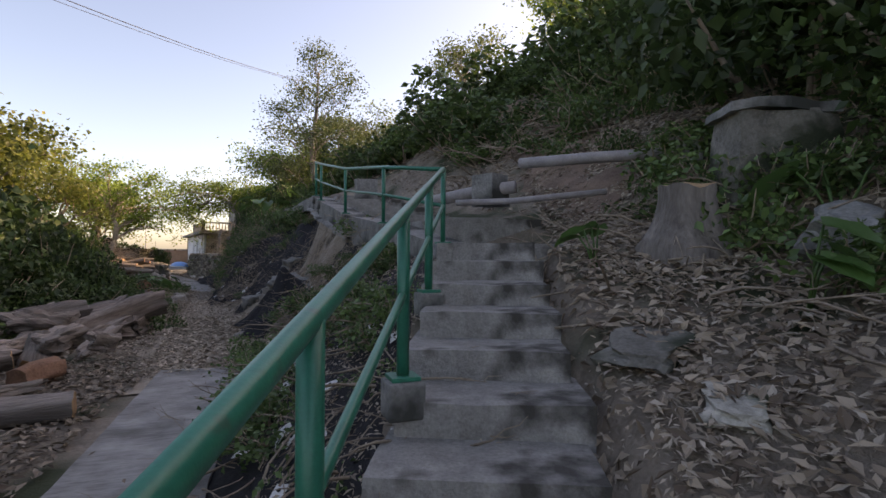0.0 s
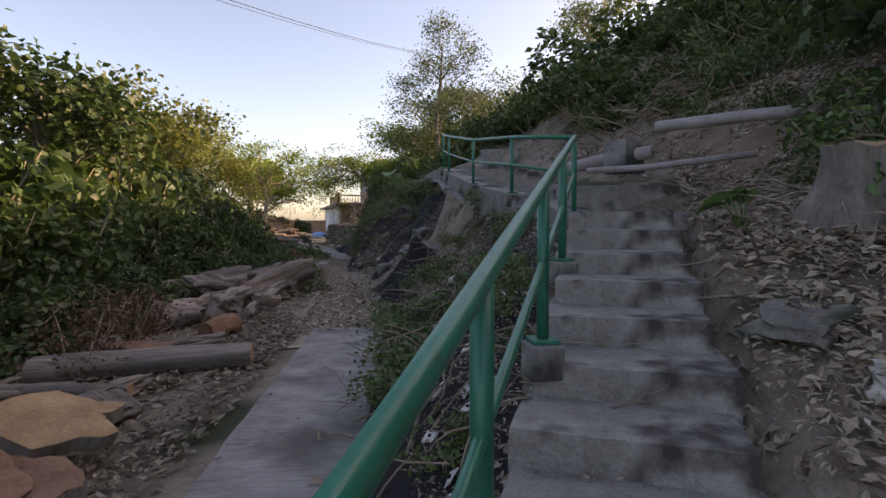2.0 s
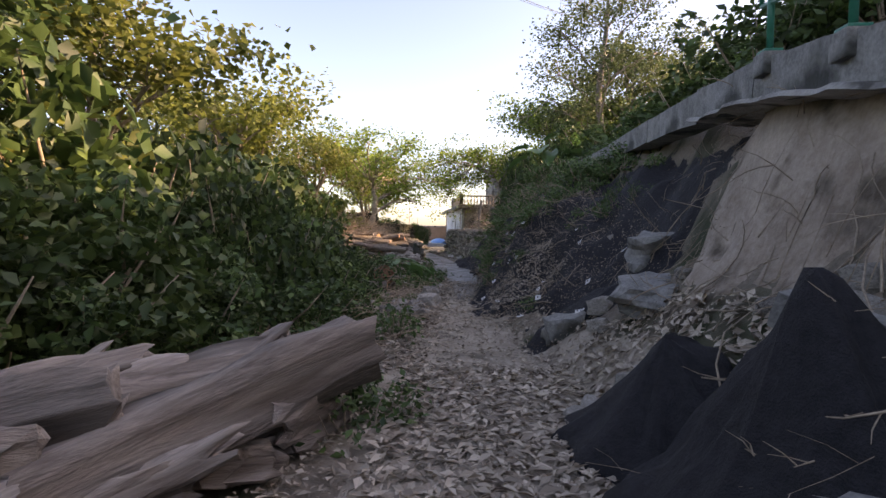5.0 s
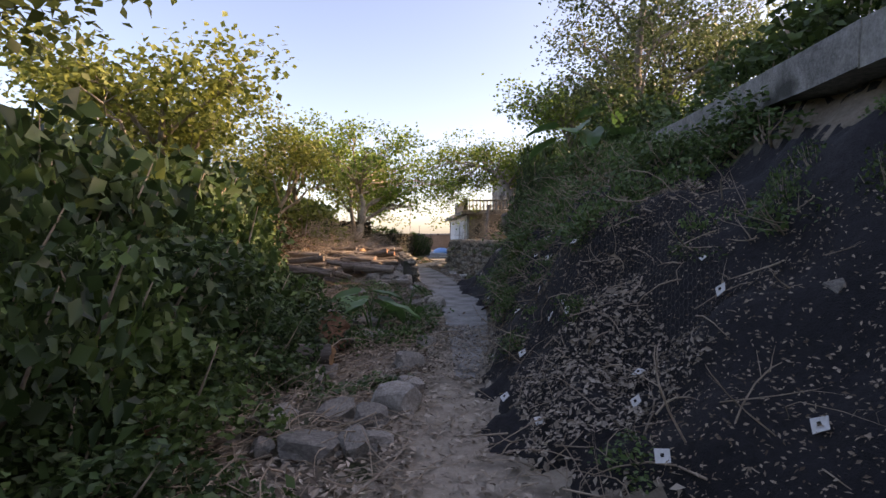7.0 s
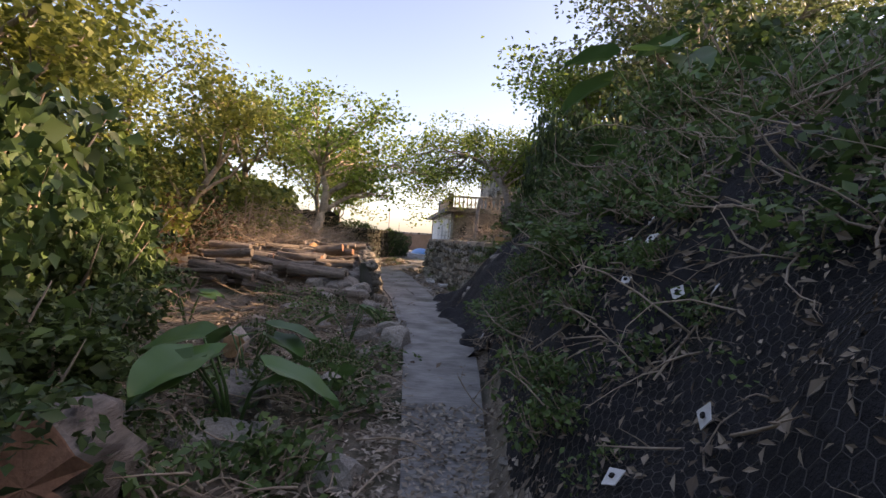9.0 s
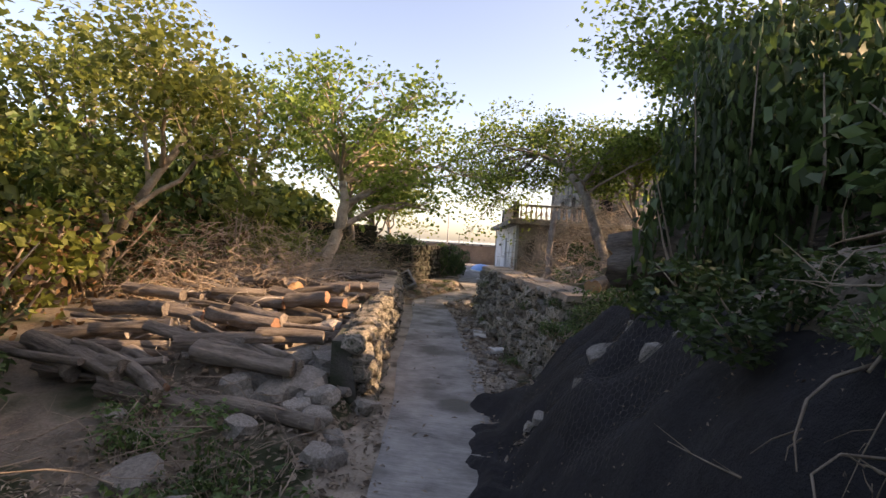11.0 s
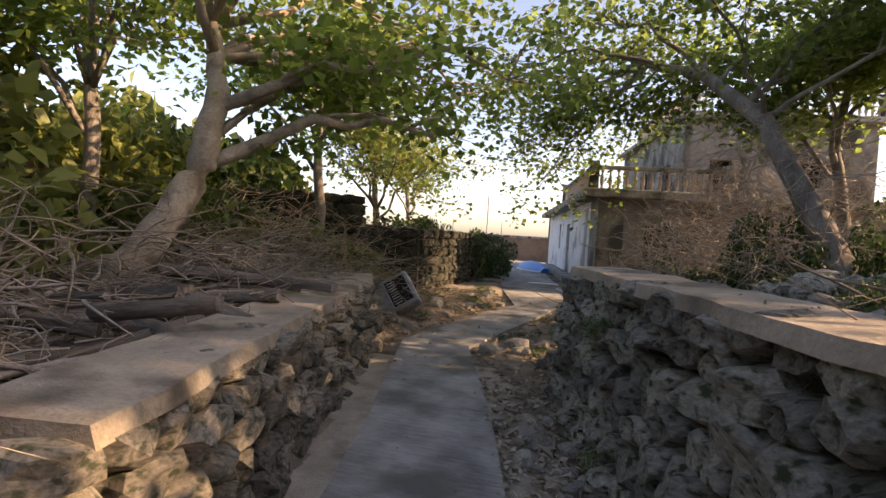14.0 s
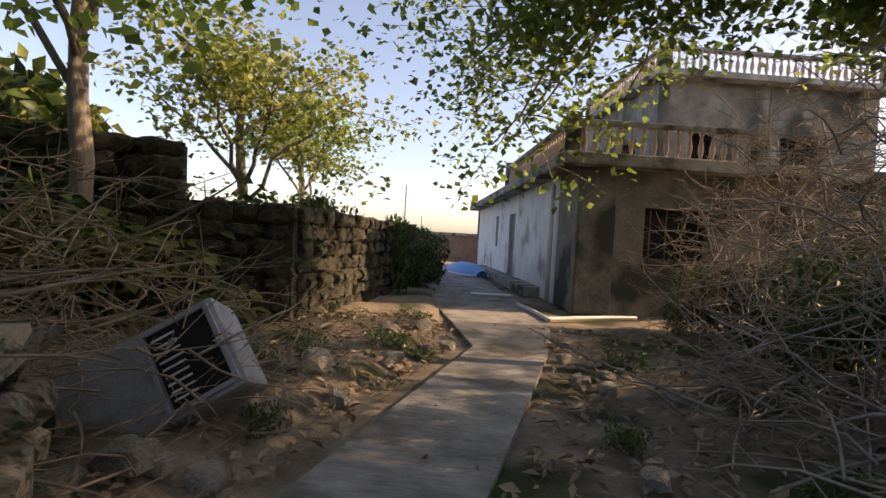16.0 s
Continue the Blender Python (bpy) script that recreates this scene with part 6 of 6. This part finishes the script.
# ---- broad-leaved taro plants ----
def broad_leaf(long, wide, seed):
    """A heart-shaped leaf along +x with a raised midrib and wavy rim."""
    n, m = 12, 4
    verts, faces = [], []
    for i in range(n + 1):
        f = i / n
        w = wide * math.sin(math.pi * min(1, f * 0.93 + 0.07)) ** 0.7 * (1 - 0.35 * f)
        for j in range(-m, m + 1):
            g = j / m
            back = -0.16 * long * abs(g) * (1 - f) ** 2
            z = -0.35 * long * f * f + abs(g) * wide * 0.22 - 0.03 * long * abs(g) * math.sin(f * 14 + seed) * 0.6
            verts.append((long * f + back, w * g, z))
    c = 2 * m + 1
    for i in range(n):
        for j in range(c - 1):
            a = i * c + j
            faces.append((a, a + 1, a + c + 1, a + c))
    return verts, faces


def taro(x, y, s, n, seed, z=None):
    rng = random.Random(seed)
    top = thing("taro_plant", "taro plant with large heart-shaped green leaves", "plant", pose(x, y, ground_at(x, y) if z is None else z), group="taro plants")
    for k in range(n):
        a, h = rng.uniform(0, 360), s * rng.uniform(0.6, 1.1)
        out = s * rng.uniform(0.25, 0.6)
        tip = Vector((math.cos(radians(a)) * out, math.sin(radians(a)) * out, h))
        v, f = tube([(0, 0, -0.05), tip * 0.5 + Vector((0, 0, 0.08 * s)), tip], [0.018 * s + 0.004, 0.012 * s + 0.003, 0.006], 6)
        st = part("stalk", mesh("stalk", v, f, LEAF_TARO, True), top)
        v, f = broad_leaf(s * rng.uniform(0.55, 0.8), s * rng.uniform(0.24, 0.34), seed + k)
        part("leaf", mesh("leaf", v, f, LEAF_TARO, True), st, m=pose(tip.x, tip.y, tip.z, rng.uniform(-15, 15), rng.uniform(-5, 25), a + rng.uniform(-30, 30)))


for k, (x, y, s, n) in enumerate(((-0.55, 6.3, 0.55, 6), (-0.15, 6.6, 0.35, 4), (-0.9, 7.2, 0.5, 5), (2.4, 8.6, 0.9, 6), (2.0, 8.1, 0.45, 5), (4.85, -8.12, 0.45, 5), (5.24, -8.68, 0.55, 5), (4.15, -8.44, 0.35, 4), (3.81, -7.37, 0.25, 4), (-1.2, -4.9, 0.3, 3), (-0.6, 9.0, 0.35, 4), (-2.6, 9.3, 0.4, 4), (-1.2, 3.6, 0.35, 4), (3.4, 9.6, 1.0, 6))):
    taro(x, y, s, n, 600 + k)


# ---- things near the house ----
def metal_box():
    """A discarded metal cabinet lying on its side, with a louvred opening."""
    face = Vector((0.10, -0.93, 0.34)).normalized()
    along = Vector((0.83, 0.25, 0.56))
    along = (along - face * along.dot(face)).normalized()
    m = Matrix.Translation((-3.66, 22.40, 0.29)) @ Matrix((along, -face, along.cross(-face))).transposed().to_4x4()
    top = thing("metal_cabinet", "dented grey metal cabinet lying on its side", "cabinet", m)
    w, d, h = 0.86, 0.34, 0.50
    part("body", box("body", (w, d, h), METAL, 0.03), top)
    # black plate on the face paints the shade within the opening
    part("opening", box("opening", (0.30, 0.012, 0.40), DARK, 0.002), top, m=pose(0.22, -d / 2 - 0.004, 0))
    for k, (sx, sz, cx, cz) in enumerate(((0.36, 0.025, 0.22, 0.212), (0.36, 0.025, 0.22, -0.212), (0.025, 0.44, 0.05, 0), (0.025, 0.44, 0.39, 0))):
        part("frame_bar", box("frame_bar", (sx, 0.03, sz), METAL, 0.004), top, m=pose(cx, -d / 2 - 0.012, cz))
    for k in range(9):
        part("louvre", box("louvre", (0.12, 0.01, 0.010), TAG, 0.002), top, m=pose(0.15, -d / 2 - 0.016, -0.16 + 0.04 * k))


metal_box()


def old_wall():
    top = thing("old_wall", "dark ruined stone wall half buried in plants", "stone wall", kind="structure")
    v, f, n = [], [], 30
    line = [(-7.8, 24.3), (-5.6, 25.2), (-4.55, 25.7), (-4.25, 31.0)]
    rng = random.Random(3)
    # the shade over this wall is put into its stone colour
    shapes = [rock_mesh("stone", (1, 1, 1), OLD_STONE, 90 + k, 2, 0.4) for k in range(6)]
    for (x0, y0), (x1, y1) in zip(line, line[1:]):
        ln = math.hypot(x1 - x0, y1 - y0)
        yaw = math.atan2(y1 - y0, x1 - x0)
        high = 2.0 if x0 < -6 else 1.4
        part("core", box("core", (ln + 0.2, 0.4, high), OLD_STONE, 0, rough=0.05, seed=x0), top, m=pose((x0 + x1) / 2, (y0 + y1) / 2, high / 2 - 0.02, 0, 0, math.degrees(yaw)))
        for r in range(int(high * 5)):
            s = 0.0
            while s < ln:
                w = rng.uniform(0.2, 0.42)
                q = min(1, (s + w / 2) / ln)
                ob = part("stone", rng.choice(shapes), top)
                ob.matrix_local = Matrix.LocRotScale((x0 + (x1 - x0) * q + math.sin(yaw) * 0.2, y0 + (y1 - y0) * q - math.cos(yaw) * 0.2, 0.1 + 0.2 * r), Euler((0, 0, yaw + rng.uniform(-0.1, 0.1))), (w * 0.55 * rng.uniform(0.7, 1.1), 0.09 * rng.uniform(0.6, 1.4), 0.11 * rng.uniform(0.6, 1.2)))
                s += w
    return top


old_wall()


def boat():
    """An upturned small craft under a blue cover."""
    n, m = 16, 8
    verts, faces = [], []
    for i in range(n + 1):
        f = i / n
        w = 0.50 * math.sin(math.pi * (0.06 + 0.88 * f)) ** 0.6
        h = 0.40 * math.sin(math.pi * (0.08 + 0.84 * f)) ** 0.5
        for j in range(m + 1):
            a = math.pi * j / m
            verts.append((2.6 * (f - 0.5), w * math.cos(a), h * math.sin(a) * (1 + 0.06 * noise.noise(Vector((f * 9, j, 0))))))
    c = m + 1
    for i in range(n):
        for j in range(m):
            a = i * c + j
            faces.append((a, a + 1, a + c + 1, a + c))
    faces += [tuple(range(c)), tuple(range(n * c, n * c + c))[::-1]]
    top = thing("covered_boat", "small upturned boat under a bright blue tarpaulin", "boat", pose(-3.3, 37.0, 0.03, 0, 0, -62))
    part("cover", mesh("cover", verts, faces, TARP, True), top)
    for s in (-1, 1):
        pts = [(2.6 * (i / n - 0.5), s * 0.515 * math.sin(math.pi * (0.06 + 0.88 * i / n)) ** 0.6, 0.03) for i in range(n + 1)]
        v, f = tube(pts, [0.03] * (n + 1), 6)
        part("gunwale", mesh("gunwale", v, f, TAG, True), top, "white rim")


boat()
thing("board", "white board lying on the path", "board", pose(-2.25, 30.7, 0.05, 0, 0, 12), me=box("board", (0.85, 0.35, 0.03), TAG, 0.006))
log(-1.53, 28.3, 1.75, 0.035, -76, 0, 0.06, 31, "white peeled pole on the ground", bark=TAG, group="poles")
log(-0.6, 28.1, 1.7, 0.03, 32, 0, 0.06, 32, "thin pale pole by the house", bark=TAG, group="poles")
log(0.55, 17.85, 1.35, 0.06, 80, 78, 1.65, 33, "thin bare upright trunk above the wall", bark=BARK, group="poles")
for k, (x, y) in enumerate(((-0.58, 17.05), (-0.15, 15.7))):
    thing("plastic_bag", "crumpled white plastic bag on the verge", "rubbish", pose(x, y, 0.05, 0, 0, 40 * k), me=rock_mesh("plastic_bag", (0.10, 0.08, 0.06), TAG, 70 + k, 3, 0.7))
litter("leaf_litter", "dry leaves and chips on the upper hillside", 6000, lambda r: (r.uniform(4.6, 8.5), r.uniform(-5, 3)), 0.07, LITTER, 13, 0.45)
litter("leaf_litter", "shredded pale leaves caught on the netting", 5200, around(1.6, 5.2, 0.75, 1.9), 0.018, LITTER, 14, 0.5, 0.14)
litter("leaf_litter", "dry leaves around the sawn logs", 3500, around(-9.5, -1.5, -2.0, -0.6), 0.05, CHIP_LEAF, 15, 0.5)


def mossy_stub(x, y):
    """A broken end of an old mortared wall, blotched with moss."""
    top = thing("wall_stub", "broken mossy end of an old mortared wall", "wall stub", pose(x, y, ground_at(x, y) - 0.15, 0, 0, -24))
    part("masonry", box("masonry", (0.62, 0.38, 0.62), STONE_DARK, 0.04, rough=0.06, seed=4), top, m=pose(0, 0, 0.31))
    part("cap", box("cap", (0.66, 0.42, 0.07), OLD_CONCRETE, 0.03, rough=0.04, seed=6), top, m=pose(0, 0, 0.64))


mossy_stub(5.15, -7.49)


def mat_heap(x, y, r, h, seed):
    """A crumpled heap of netting that slid down the bank, with folds running to its peak."""
    n, m = 40, 10
    verts, faces = [], []
    for j in range(m + 1):
        f = j / m
        for k in range(n):
            a = 2 * math.pi * k / n
            fold = 1 + 0.28 * noise.noise(Vector((math.cos(a) * 3.2, math.sin(a) * 3.2, seed))) + 0.12 * noise.noise(Vector((math.cos(a) * 9, math.sin(a) * 9, seed + f * 2)))
            px, py = x + r * f * fold * math.cos(a) + 0.12 * (1 - f), y + r * f * fold * math.sin(a) * 1.3
            verts.append((px, py, ground_at(px, py) + 0.02 + h * (1 - f) ** 1.15 * (0.9 + 0.25 * noise.noise(Vector((px * 5, py * 5, seed)))) - (0.06 if j == m else 0)))
    for j in range(m):
        for k in range(n):
            a, b = j * n + k, j * n + (k + 1) % n
            faces.append((a, a + n, b + n, b))
    thing("erosion_mat", "crumpled heap of black netting on fallen soil", "netting", me=mesh("erosion_mat", verts, faces, BLACK_MAT, True))


mat_heap(2.15, -2.0, 0.5, 0.75, 2)
mat_heap(2.0, -1.1, 0.42, 0.5, 5)
mat_heap(2.35, -3.3, 0.3, 0.22, 8)
ob = thing("kerb_piece", "broken pale concrete kerb fallen in the slip", "concrete piece", me=box("kerb_piece", (0.85, 0.17, 0.13), OLD_CONCRETE, 0, rough=0.03, seed=17))
ob.matrix_world = pose(2.60, -2.05, ground_at(2.6, -2.05) + 0.05, 6, 14, -60)
ob = thing("kerb_piece", "cracked pale concrete slab lying in the slip", "concrete piece", me=box("kerb_piece", (0.6, 0.4, 0.08), OLD_CONCRETE, 0, rough=0.03, seed=19))
ob.matrix_world = pose(2.45, -2.45, ground_at(2.45, -2.45) + 0.03, 12, -18, -50)
log(2.3, -3.3, 1.3, 0.05, 70, 6, None, 51, "charred dark branch lying at the slip", bark=LOG_BARK, cut=LOG_BARK, group="poles")
litter("leaf_litter", "thick pale dry leaves at the foot of the slip", 7000, around(-4.4, 0.4, -0.5, 1.5), 0.07, CHIP_LEAF, 21, 0.45)
litter("leaf_litter", "dry leaves on the soil beside the stairs", 2600, lambda r: (lambda u, v: tuple(stair_point(u, v, 0))[:2])(r.uniform(-1.8, 2.6), r.uniform(0.36, 1.5)), 0.065, LITTER, 22, 0.45)
litter("leaf_litter", "pale leaf scraps caught on the black netting", 2200, around(2.5, 3.7, 0.3, 1.2), 0.035, CHIP_LEAF, 23, 0.45, 0.15)
rocks(34, beside(2.6, 9.6, -2.0, -0.45), 0.13, RUBBLE, 14, "pale angular stone among weeds beside the track", sink=0.5)
litter("wood_chips", "pale splinters and dry debris beside the track", 7000, around(1.5, 10.5, -2.6, -0.3), 0.055, CHIP_LEAF, 24, 0.35)
brush("brushwood", "pale dry sticks strewn beside the track", (-0.6, 5.5), (0.9, 3.2, 0.15), 260, 0.45, 28, TAN_TWIG, 0.005, 0.25)
brush("brushwood", "dry vines and roots over the netted bank", (1.7, 7.0), (0.8, 2.4, 0.3), 420, 0.4, 29, TWIG, 0.0035, 0.8)
litter("leaf_litter", "dry leaves scattered over the netted bank", 4500, around(3.8, 9.2, 0.3, 1.7), 0.04, LITTER, 25, 0.45, 0.14)
